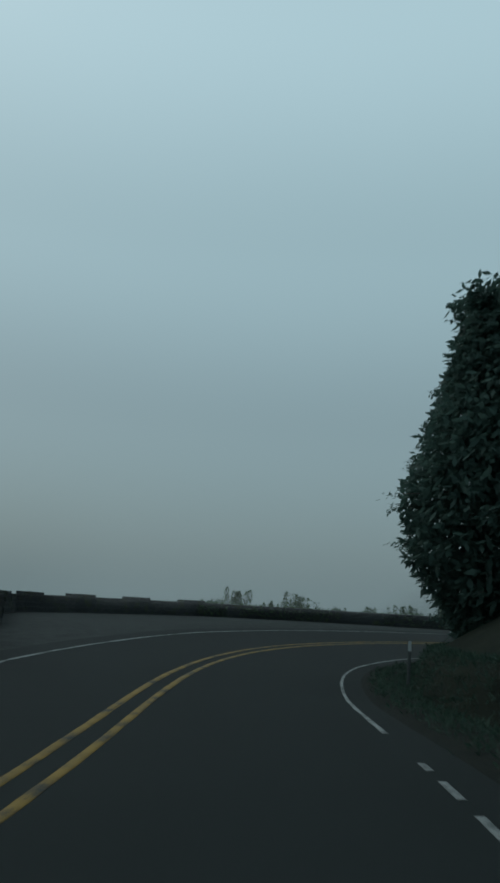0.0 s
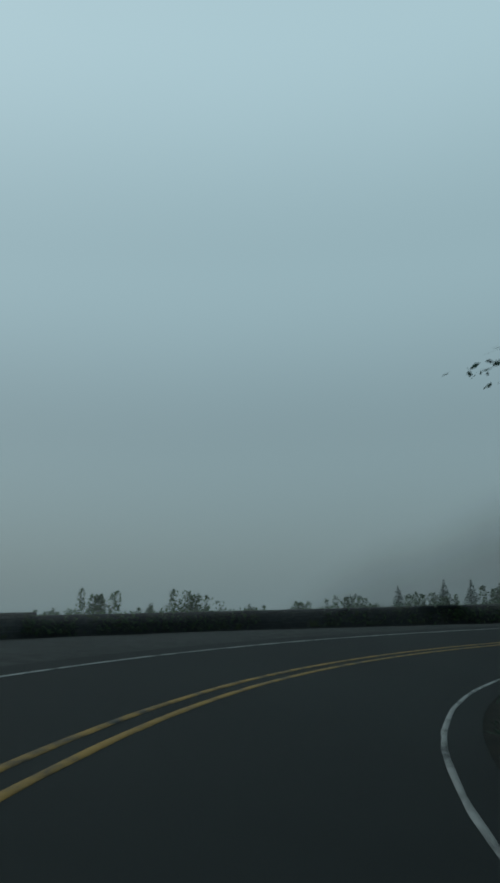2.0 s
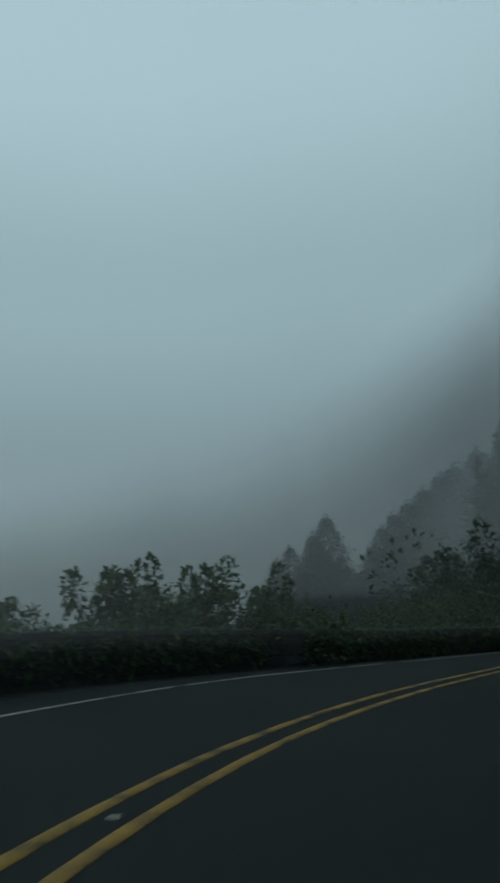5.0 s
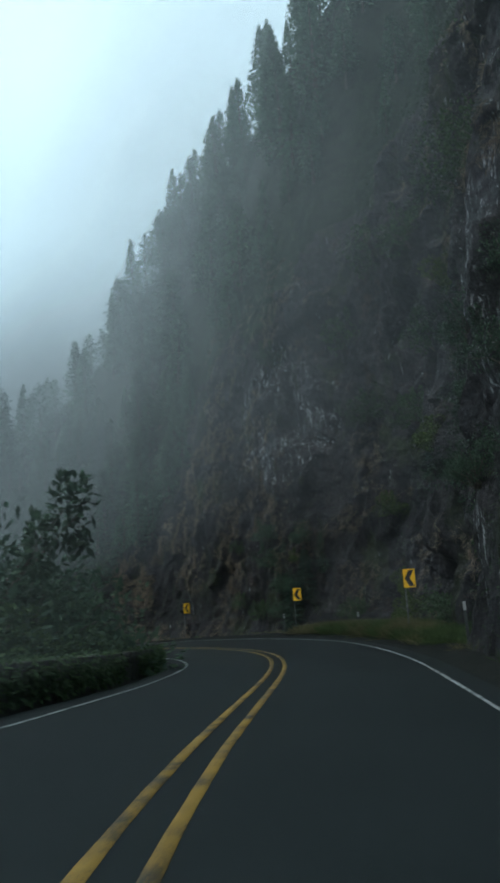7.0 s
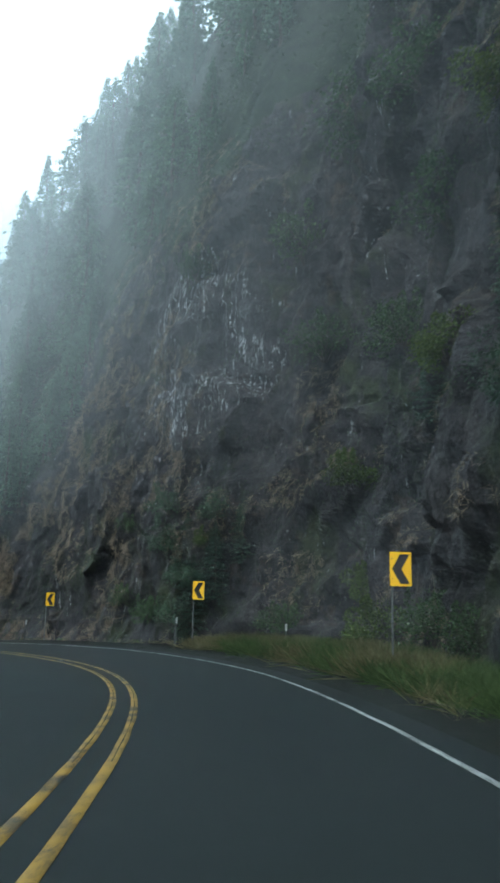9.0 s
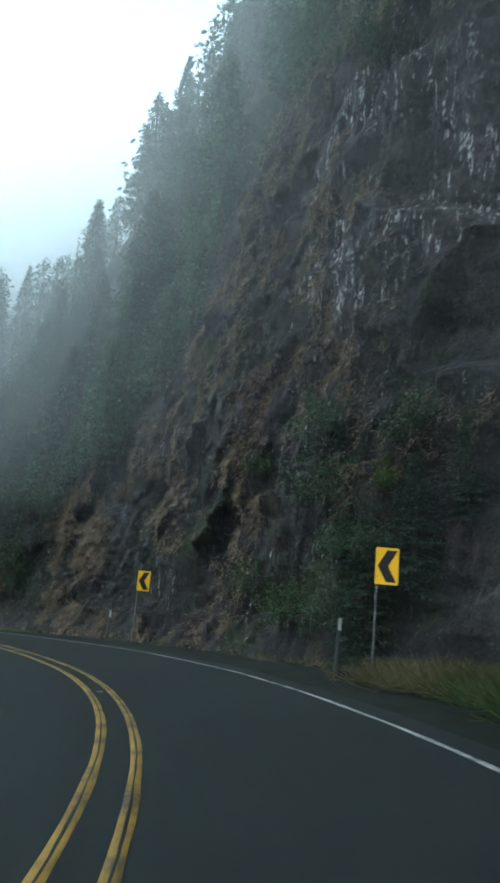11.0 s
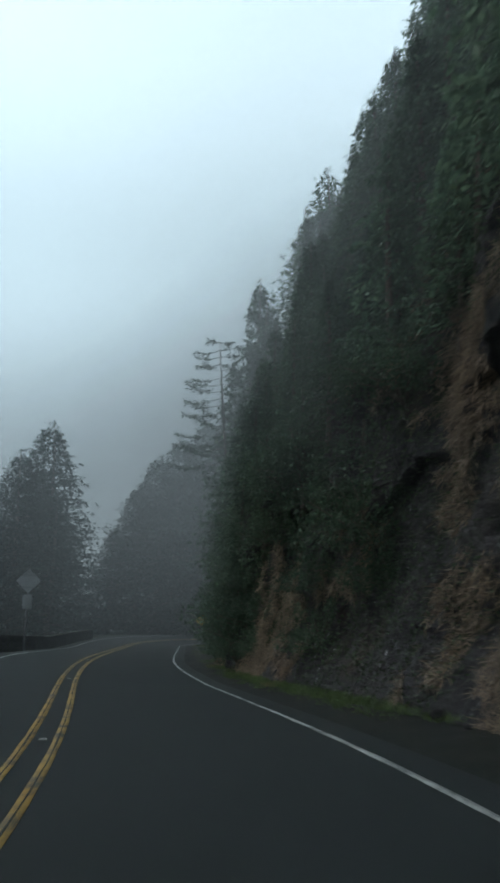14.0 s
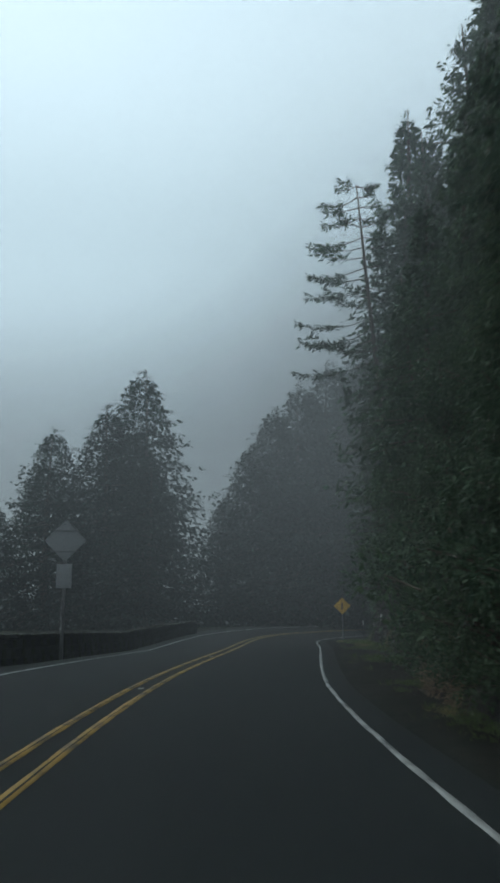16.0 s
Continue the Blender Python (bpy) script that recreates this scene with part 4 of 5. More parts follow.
def shrub_meshes(seed, h=1.0, r=0.7, lobes=14, per=120, size=0.11, leaf=LEAF, open_top=0.5, slim=0.30):
    rng = np.random.default_rng(seed)
    lb, stems = [], []
    for i in range(lobes):
        a, u = rng.random() * 6.283, rng.random() ** 0.6
        z = h * (0.12 + 0.78 * rng.random() * (1 - 0.45 * u * u))
        c = (r * u * math.cos(a), r * u * math.sin(a), z)
        k = 0.16 + 0.16 * rng.random()
        lb.append((c, (k * r * 1.5, k * r * 1.5, k * h)))
        stems.append(tube_arrays([(0.05 * math.cos(a), 0.05 * math.sin(a), -0.12 * h), (c[0] * 0.4, c[1] * 0.4, c[2] * 0.5), c], [0.022 * h, 0.014 * h, 0.005 * h], 5))
    for i in range(6):
        a, u = rng.random() * 6.283, 0.35 + 0.5 * rng.random()
        lb.append(((r * u * math.cos(a), r * u * math.sin(a), h * (0.10 + 0.22 * rng.random())), (0.34 * r, 0.34 * r, 0.2 * h)))
    for i in range(int(7 * open_top)):
        a, u = rng.random() * 6.283, rng.random()
        c = (0.75 * r * u * math.cos(a), 0.75 * r * u * math.sin(a), h * (0.82 + 0.2 * rng.random()))
        lb.append((c, (0.075 * r, 0.075 * r, 0.20 * h)))
        stems.append(tube_arrays([(0, 0, 0.2 * h), c], [0.012 * h, 0.004 * h], 4))
    v, f = leaf_lobes(rng, lb, per, size, slim)
    sv, sf = joined(stems)
    return mesh_of("stemwork", sv, sf, BARK, True), np_mesh("foliage", v, f, leaf)


def make_shrub(meshes, label, group="", name="shrub"):
    ob = thing(name, label, "shrub", group)
    part_mesh("stemwork", meshes[0], ob)["kind"] = "stuff"
    part_mesh("foliage", meshes[1], ob)
    return ob


SHRUBS = [shrub_meshes(31, 1.0, 0.85, 22, 96, 0.066, open_top=0.9), shrub_meshes(32, 1.0, 0.75, 20, 96, 0.066, open_top=1.2),
          shrub_meshes(33, 1.0, 1.1, 24, 96, 0.066, open_top=1.2), shrub_meshes(34, 1.0, 0.8, 13, 200, 0.065, LEAF_LT),
          shrub_meshes(35, 1.0, 1.0, 20, 130, 0.066, NEEDLE, slim=0.22), shrub_meshes(36, 1.0, 0.9, 18, 130, 0.066, NEEDLE, open_top=0.2, slim=0.22)]
shrub_protos = {}


def bush(kind, where, scale, label, group=""):
    key = (kind, label)
    turn = float(rng.random() * 6.28)
    if key not in shrub_protos:
        shrub_protos[key] = make_shrub(SHRUBS[kind], label, group)
        stand(shrub_protos[key], where, turn, scale)
        return shrub_protos[key]
    return copy_tree(shrub_protos[key], where, turn, scale)


def land_z(s, o):
    """Height of the sea-side land at an offset beyond the wall."""
    w = float(wall_o(s)) - 0.5
    land = float(np.interp(s, [-50, 40, 48, 108, 118, 150, 175, 210, 285], [2, 2, 8, 8, 3, 3, 30, 45, 45]))
    f = min(max((w - o) / land, 0), 1)
    over = max(w - land - o, 0)
    return -0.15 - 0.5 * f - 0.95 * over


def on_land(s, o):
    p = at(float(s), float(o))
    p[2] += land_z(s, o)
    return p


HEDGE = "dark green wind-clipped shrub behind the stone parapet"
# low hedge behind the parapet round the bend
for s in np.arange(46, 112, 1.6):
    w = float(wall_o(s))
    for row in range(2 if s > 84 else 1):
        deep = rng.random()
        h = float(np.interp(s, [46, 52, 60, 66, 70, 80, 90, 104, 112], [1.0, 1.1, 1.15, 1.3, 1.6, 1.5, 2.1, 1.7, 1.0])) * (0.75 + 0.45 * rng.random())
        o = w - 0.5 - 1.15 * h - 1.3 * row - 0.4 * deep
        bush(int(rng.integers(0, 3)), on_land(s + rng.normal(0, 0.3), o) - [0, 0, 0.05], h + 0.2, HEDGE, "hedge shrubs along the parapet")


def top_bush(x, y, top, kind, label="shore shrub rising above the hedge", wide=1.0):
    d = np.hypot(_X - x, _Y - y)
    j = int(np.argmin(d))
    o = (x - _X[j]) * math.cos(_h[j]) + (y - _Y[j]) * math.sin(_h[j])
    z = at(float(SS[j]), float(o))[2] + land_z(SS[j], o)
    return bush(kind, (x, y, z - 0.1), (top - z) / 1.05 * wide, label, "shore shrubs")


for x, y, top, kind in ((-7.5, -52.1, 2.55, 1), (-7.3, -47.4, 2.45, 0), (-7.2, -39.2, 2.0, 2), (-10.3, -29.4, 2.45, 1), (-8.6, -26.9, 2.5, 2), (-8.0, -25.4, 2.4, 0),
                        (-6.9, -22.8, 2.95, 1), (-6.9, -19.3, 3.0, 2), (-7.4, -20.9, 2.5, 0), (-6.6, -17.6, 2.5, 1)):
    top_bush(x, y, top, kind)
for x, y, top in ((-9.4, -35.6, 2.65), (-9.65, -32.8, 2.95), (-7.9, -31.9, 2.85), (-12.5, -37.5, 2.1)):
    d = np.hypot(_X - x, _Y - y)
    j = int(np.argmin(d))
    o = (x - _X[j]) * math.cos(_h[j]) + (y - _Y[j]) * math.sin(_h[j])
    z = at(float(SS[j]), float(o))[2] + land_z(SS[j], o)
    plant(10, (x, y, z - 0.1), (top - z) / 9.6, "young spruce behind the roadside hedge", "young spruces")
# taller growth on the sea side before the cliff bend
for s, o, h in ((88, -9.8, 3.2), (92, -11.0, 4.2), (96, -9.8, 4.6), (99, -11.4, 6.6), (103, -9.6, 4.6), (95, -13, 4.5), (106, -10.4, 3.4), (101, -8.4, 2.4), (90, -13, 3.2), (99.5, -7.9, 2.9), (102.5, -7.9, 2.8), (96, -8.3, 3.0), (94, -8.8, 3.4), (97.5, -9.0, 3.8), (100, -9.4, 4.6), (103, -9.0, 4.4), (105.5, -9.2, 4.2), (98, -10.5, 5.0), (102, -11, 5.6), (106, -11.5, 5.6), (92.5, -9.2, 3.0)):
    bush(int(rng.integers(4, 6)), on_land(s, o) - [0, 0, 0.1], h, "tall dark shrub on the sea side of the road", "sea-side shrubs")
for s, o, h in ((97, -10.5, 5.0), (104, -11.5, 5.6)):
    plant(2, on_land(s, o) - [0, 0, 0.2], h / 10, "wind-bent spruce on the sea side", "sea-side spruces")

# bushes on and under the cliff
CLIFF_BUSH = "green shrub clinging to the dark cliff"
for s, v, k, sc in ((124.5, 0.05, 4, 1.2), (123.6, 0.12, 5, 1.4), (125.2, 0.19, 4, 1.5), (122.6, 0.24, 5, 1.3), (126.0, 0.27, 4, 1.2), (123.2, 0.19, 3, 0.8), (126.5, 0.05, 0, 1.1), (109, 0.03, 0, 1.3), (112.5, 0.02, 3, 1.5),
                    (104.5, 0.02, 0, 1.1), (100.5, 0.01, 2, 0.9), (116, 0.25, 3, 1.3), (113, 0.42, 2, 1.6), (110, 0.55, 0, 2.0), (106, 0.62, 3, 1.6), (119.5, 0.5, 2, 1.8),
                    (121, 0.72, 0, 2.2), (103, 0.75, 2, 2.0), (99, 0.5, 0, 1.6), (96, 0.66, 2, 1.8), (92, 0.45, 5, 1.3), (115, 0.08, 3, 1.2), (118.5, 0.03, 0, 1.1), (161, 0.12, 4, 1.0), (163, 0.10, 5, 1.1), (165, 0.12, 4, 1.1), (167.5, 0.10, 5, 1.0), (162, 0.3, 5, 1.1), (164.5, 0.3, 4, 1.0),
                    (90, 0.22, 5, 1.3), (91.5, 0.34, 4, 1.2), (94, 0.20, 4, 1.2), (95.5, 0.40, 5, 1.5), (98, 0.28, 4, 1.6), (100, 0.16, 5, 1.4), (101.5, 0.36, 4, 1.6), (103, 0.24, 5, 1.5), (96.5, 0.12, 0, 1.0), (98.5, 0.42, 0, 1.4), (130, 0.10, 2, 0.9), (131, 0.28, 0, 0.9), (108, 0.33, 3, 1.4), (117, 0.85, 2, 2.3), (112, 0.8, 0, 2.2), (126, 0.8, 0, 1.6)):
    bush(k, on_hill(s, v) + [0, 0, -0.15], sc, CLIFF_BUSH, "shrubs on the cliff")
for s, v, k, sc in ((123.2, 0.03, 10, 0.36), (122.4, 0.10, 10, 0.34), (124.4, 0.13, 10, 0.33), (121.6, 0.16, 10, 0.30), (110.5, 0.30, 10, 0.3), (104.5, 0.35, 10, 0.3)):
    plant(k, on_hill(s, v) - [0, 0, 0.3], sc, "bushy young spruce rooted on the cliff", "spruces on the cliff")
# foliage curtain where trees overhang the road cut
for i in range(54):
    s = 147 + 34 * rng.random()
    v = 0.12 + 1.35 * rng.random()
    if s < 151 and v < 0.6:
        continue
    bush(int(rng.integers(4, 6)), on_hill(s, v) - [0, 0, 0.3], 1.0 + 1.0 * rng.random(), "dense dark undergrowth shrub above the road cut", "undergrowth shrubs")


def blades(places, up, length, width, per, rng, material, name, label, category, spread=0.5):
    """Tufts of grass: per blades a tuft, each a bent strip of two triangles."""
    n = len(places) * per
    base = np.repeat(np.asarray(places), per, 0) + rng.normal(0, 0.07, (n, 3)) * [1, 1, 0.2]
    d = np.repeat(np.asarray(up), per, 0) + rng.normal(0, spread, (n, 3))
    d /= np.linalg.norm(d, axis=1, keepdims=True)
    v, f = spray_cloud(base, d, np.repeat(np.broadcast_to(length, len(places)), per) * (0.5 + rng.random(n)), np.repeat(np.broadcast_to(width, len(places)), per) * (0.6 + 0.8 * rng.random(n)), rng, 0.45)
    return tagged(new(name, np_mesh(name, v, f, material)), label, category, kind="stuff")


def grow():
    g = np.random.default_rng(99)
    dry, dry_up, green, green_up, fern, fern_up = [], [], [], [], [], []
    ns, nv = CLIFF_S.shape
    # patches of dry grass hang on ledges of the face
    tried = g.integers(0, [ns, nv], (420000, 2))
    Pt = CLIFF_P[tried[:, 0], tried[:, 1]]
    St, Vt = CLIFF_S[tried[:, 0], tried[:, 1]], CLIFF_V[tried[:, 0], tried[:, 1]]
    patch = fbm(np.stack([St * 0.32, Pt[:, 2] * 0.34, St * 0], -1), 3, 81)
    bias = np.interp(St, [80, 100, 112, 122, 128, 133, 138, 146, 151, 156, 190], [-0.07, -0.07, -0.11, -0.10, -0.04, 0.09, 0.14, 0.10, -0.02, -0.08, -0.14]) - 0.05 * np.clip(Vt - 1, 0, 1)
    bias = bias + 0.12 * np.clip(1 - abs(Vt - 0.98) / 0.07, 0, 1) * ((St > 104) & (St < 134))
    tuft = fbm(np.stack([St * 1.25, Pt[:, 2] * 0.95, St * 0 + 2], -1), 2, 83)
    Lt = CLIFF_LEDGE[tried[:, 0], tried[:, 1]]
    keep = (patch + bias + 0.07 * np.clip(Lt, -0.8, 1.4) > 0.555) & (tuft > 0.44) & (Vt < 1.25) & (St > 78)
    out = -np.stack([np.cos(np.interp(St, SS, _h)), np.sin(np.interp(St, SS, _h)), 0 * St], -1)
    idx = np.nonzero(keep)[0][:26000]
    blades(Pt[idx], out[idx] * 0.5 + [0, 0, 0.05], 0.21, 0.0085, 10, g, DRYGRASS, "dry_grass", "brown dry grass hanging in patches on the cliff", "grass", 0.85)
    # green undergrowth covers the wooded slope
    patch2 = fbm(np.stack([St * 0.25, Pt[:, 2] * 0.25, St * 0 + 9], -1), 3, 91)
    keep = ((Vt > 0.97) & (Vt < 1.55) & (St > 100) & (St < 205)) | ((patch2 > np.where(St > 149, 0.37, np.where((Vt < 0.38) & (St > 108), 0.50, 0.585))) & (Vt < 1) & (St > 78))
    idx = np.nonzero(keep)[0][:50000]
    big = np.repeat(np.where(Vt[idx] > 0.97, 1.9, 1.0), 3)
    v, f = spray_cloud(np.repeat(Pt[idx], 3, 0) + g.normal(0, 0.16, (3 * len(idx), 3)) * big[:, None], np.repeat(out[idx], 3, 0) + g.normal(0, 0.7, (3 * len(idx), 3)) + [0, 0, 0.3],
                       (0.055 + 0.085 * g.random(3 * len(idx))) * big, (0.010 + 0.014 * g.random(3 * len(idx))) * big, g, 0.2)
    tagged(new("undergrowth", np_mesh("undergrowth", v, f, FERN)), "dense green undergrowth on the wooded slope and ledges", "undergrowth", kind="stuff")
    # verge between the edge line and the foot of the cliff
    s = np.concatenate([84 + 130 * g.random(10000), 96 + 26 * g.random(6000)])
    b = base_o(s)
    u = g.random(16000)
    o = LANE_R + 0.6 + (b - LANE_R - 0.55) * (np.where((s > 142) | ((s > 98) & (s < 121)), 0.08, 0.30) + 0.70 * u ** 0.8)
    dens = np.interp(s, [84, 96, 99, 104, 110, 121, 124, 140, 147, 158, 170, 214], [0.3, 0.3, 1, 0.9, 1, 0.9, 0.2, 0.25, 0.8, 0.8, 0.5, 0.4])
    n3 = fbm(np.stack([s * 0.5, o * 0.6, s * 0], -1), 3, 95)
    keep = (n3 > 0.62 - 0.28 * dens) & (g.random(16000) < dens * np.clip(0.15 + 2.2 * u, 0, 1))
    p = at(s, o, 0.05)[keep]
    tall = np.interp(s[keep], [96, 100, 108, 119, 123, 140, 150], [0.45, 0.70, 0.95, 0.90, 0.36, 0.20, 0.20])
    isdry = fbm(np.stack([s[keep] * 0.4, o[keep], s[keep] * 0], -1), 2, 97) > np.where(s[keep] > 140, 0.70, 0.46)
    up = np.tile([0, 0, 1.0], (len(p), 1))
    blades(p[~isdry], up[~isdry], tall[~isdry], 0.0045, 9, g, GRASS, "green_grass", "green verge grass at the foot of the cliff", "grass", 0.35)
    blades(p[isdry], up[isdry], tall[isdry] * 1.1, 0.0042, 10, g, STRAW, "dry_grass", "straw-coloured verge grass at the foot of the cliff", "grass", 0.35)
    # bank of the first bend and moss on the sea side
    s = -12 + 72 * g.random(11000)
    o = LANE_R + 0.75 + 3.4 * g.random(11000) ** 0.8
    p = at(s, o, 0.02)
    p[:, 2] += np.clip((o - base_o(s)) * 2.0, 0, 1.0)
    blades(p, np.tile([0, 0, 1.0], (11000, 1)), 0.26, 0.014, 4, g, NEEDLE_DK, "bank_grass", "low dark grass along the inner bank", "grass", 0.4)


grow()



# ---------------------------------------------------------------- outcrop and fallen stones
def rock_mesh(seed, sx, sy, sz, detail=3, material=ROCK):
    bm = bmesh.new()
    bmesh.ops.create_icosphere(bm, subdivisions=detail, radius=0.5)
    r = np.random.default_rng(seed)
    planes = [(Vector(r.normal(0, 1, 3)).normalized(), 0.26 + 0.16 * r.random()) for _ in range(14)]
    for v in bm.verts:
        for nrm, d in planes:
            k = v.co.dot(nrm)
            if k > d:
                v.co -= nrm * (k - d) * 0.9
        w = 0.05 * (noise.noise(v.co * 5 + Vector((seed, 0, 0))) + 0.5 * noise.noise(v.co * 13))
        v.co += v.co.normalized() * w
        v.co = Vector((v.co.x * sx, v.co.y * sy, (v.co.z + 0.42) * sz))
    me = bpy.data.meshes.new("rock")
    bm.to_mesh(me)
    bm.free()
    me.materials.append(material)
    return me


def boulder(name, label, seed, s, o, size, turn=0.0, z=-0.1, detail=3, material=ROCK):
    ob = new(name, rock_mesh(seed, *size, detail, material))
    ob.matrix_world = Matrix.Translation(place(s, o, z)) @ pose(0, 0, 0, 0, 0, turn)
    return tagged(ob, label, "rock")


boulder("rock_outcrop", "tall dark outcrop with white streaks at the road's edge", 3, 93.2, 6.5, (1.8, 2.4, 6.0), 20, -0.4, 5, ROCK_STREAKED)
boulder("rock_outcrop", "broken dark rock leaning on the foot of the cliff", 8, 90.0, 6.9, (2.6, 3.0, 8.5), 50, -0.4, 5)
fr = np.random.default_rng(12)
for i in range(26):
    s = float(fr.choice([fr.uniform(96, 121), fr.uniform(122, 146)]))
    o = float(base_o(s)) - 0.9 + 0.5 * fr.random()
    k = 0.10 + 0.22 * fr.random() ** 2
    tagged(boulder("fallen_stone", "small fallen stone at the foot of the cliff", 30 + i, s, max(o, 4.6), (k * 1.3, k, k * 0.8), 360 * fr.random(), 0.02, 2), group="fallen stones")


# ---------------------------------------------------------------- stone parapet
def stone_block(seed, sx, sy, sz):
    """A roughly squared block with chipped, uneven corners."""
    r = np.random.default_rng(seed)
    bm = box_bm(sx, sy, sz, (0, 0, sz / 2), 0.03)
    for v in bm.verts:
        v.co += Vector(r.normal(0, 0.012, 3))
    me = bpy.data.meshes.new("stone")
    bm.to_mesh(me)
    bm.free()
    me.materials.append(STONE)
    return me


BLOCKS = [stone_block(500 + i, 0.46, sx, 0.235) for i, sx in enumerate((0.62, 0.68, 0.72, 0.78))]
CAPS = [stone_block(540 + i, 0.56, sx, 0.13) for i, sx in enumerate((0.95, 1.05))]


def parapet(s0, s1, side_shift, as_parts, sink, crown, label):
    """Courses of stone blocks with a cap and low raised lengths, round a plain core."""
    s = np.arange(s0, s1 + 0.01, 0.25)
    o = wall_o(s) + side_shift
    line = at(s, o, sink)
    run = np.concatenate([[0], np.cumsum(np.linalg.norm(np.diff(line, axis=0), axis=1))])
    core_rows = []
    nrm = np.gradient(line[:, :2], axis=0)
    nrm = np.stack([nrm[:, 1], -nrm[:, 0]], -1) / np.linalg.norm(nrm, axis=1, keepdims=True)
    for d, z in ((-0.215, -0.5), (-0.215, 0.71), (0.215, 0.71), (0.215, -0.5)):
        c = line.copy()
        c[:, :2] += nrm * d
        c[:, 2] += z
        core_rows.append(c)
    ob = new("parapet", grid_mesh("parapet", np.stack(core_rows, 1), MORTAR, False))
    tagged(ob, label, "wall", "stone parapets", "structure")
    chunks = []

    def put(me, d, z, extra=0.0):
        p = np.array([np.interp(d, run, line[:, k]) for k in range(3)])
        e = np.array([np.interp(d + 0.2, run, line[:, k]) for k in range(3)]) - np.array([np.interp(d - 0.2, run, line[:, k]) for k in range(3)])
        turn = math.degrees(math.atan2(-e[0], e[1])) + extra
        m = Matrix.Translation(Vector((float(p[0]), float(p[1]), float(p[2]) + z))) @ pose(0, 0, 0, 0, 0, turn)
        if as_parts:
            q = new("stone", me)
            q.parent = ob
            q.matrix_world = m
        else:
            v = np.array([m @ w.co for w in me.vertices])
            chunks.append((v.tolist(), [tuple(pg.vertices) for pg in me.polygons]))

    r = np.random.default_rng(int(s0) + 100)
    for course in range(3):
        d = 0.1 + 0.33 * course
        while d < run[-1] - 0.3:
            k = int(r.integers(0, 4))
            put(BLOCKS[k], d, 0.02 + 0.24 * course - 0.02, float(r.normal(0, 1.0)))
            d += (0.62, 0.68, 0.72, 0.78)[k] + 0.025
    d = 0.4
    while d < run[-1] - 0.4:
        k = int(r.integers(0, 2))
        raised = 0.14 if crown and (d % 5.2) < 2.0 and np.interp(d, run, s) < 46 else 0.0
        put(CAPS[k], d, 0.72, float(r.normal(0, 0.8)))
        if raised:
            put(CAPS[k], d, 0.72 + raised, float(r.normal(0, 0.8)))
        d += (0.95, 1.05)[k] + 0.03
    if chunks:
        v, f = joined(chunks)
        q = new("stonework", mesh_of("stonework", v, f, STONE))
        q.parent = ob
        q["kind"] = "stuff"
    return ob


parapet(-30, 84, 0.0, False, 0.0, True, "low dark stone parapet with raised cap stones around the turnout")
parapet(84, 110, 0.0, True, 0.0, False, "low mossy stone parapet ending in the bend")
parapet(164, 206, 0.0, True, -0.10, False, "long low stone parapet beside the road in fog")


def creeper():
    """Ivy and grass hanging over the parapet round the bend."""
    g = np.random.default_rng(64)
    s = 44 + 66 * g.random(14000)
    n3 = fbm(np.stack([s * 0.55, s * 0, s * 0 + 3], -1), 3, 98)
    keep = n3 > np.interp(s, [44, 54, 62, 100, 110], [0.62, 0.52, 0.40, 0.40, 0.5])
    s = s[keep]
    drop = g.random(len(s)) ** 1.3
    p = at(s, wall_o(s) + 0.30 - 0.5 * g.random(len(s)) * (drop < 0.25), 0.92 - 0.80 * drop)
    h = np.interp(s, SS, _h)
    d = np.stack([np.cos(h), np.sin(h), 0 * h], -1) * 0.6 + g.normal(0, 0.5, (len(s), 3)) + [0, 0, 0.1]
    v, f = spray_cloud(p, d, 0.09 + 0.16 * g.random(len(s)), 0.02 + 0.03 * g.random(len(s)), g, 0.4)
    tagged(new("wall_creeper", np_mesh("wall_creeper", v, f, LEAF)), "dark ivy and grass hanging over the parapet", "creeper", kind="stuff")


creeper()

# ---------------------------------------------------------------- single trees
def first_bend_tree():
    """The dense cypress that leans over the inside of the first bend."""
    rim = [(0.0, 0.5), (0.10, 0.62), (0.2, 0.90), (0.32, 0.94), (0.38, 0.90), (0.47, 0.79), (0.53, 0.70), (0.62, 0.60), (0.69, 0.55), (0.74, 0.52), (0.765, 0.64), (0.78, 0.18), (0.93, 0.10), (1.0, 0.12)]
    me = spruce_meshes(77, 17.0, 5.25, 54, 13, 240, 0.04, 0.66, 0.30, 0.0, CYPRESS, 0.31, 0.24, True, 0.20, rim, 40000)
    ob = make_tree(me, "cypress_tree", "dense dark cypress with ragged branches beside the bend")
    stand(ob, place(26.0, 9.5, 0.6), 0.6, 1.0)
    return ob


first_bend_tree()
for s, o, sc, k in ((12, 11, 0.9, 0), (31, 11, 0.8, 2), (17, 13, 1.1, 1), (38, 12, 0.75, 4), (2, 12, 0.9, 2), (46, 13, 0.7, 0), (26, 15, 1.1, 1), (22, 8.8, 0.32, 10), (19, 9.4, 0.36, 10), (25, 8.2, 0.30, 10), (28.5, 8.6, 0.34, 10), (15.5, 9.0, 0.28, 10), (24, 10.5, 0.5, 10)):
    plant(k, place(s, o, 1.6 if o > 10 else 0.5), sc, "dark spruce on the inner bank of the bend", "spruces on the inner bank")


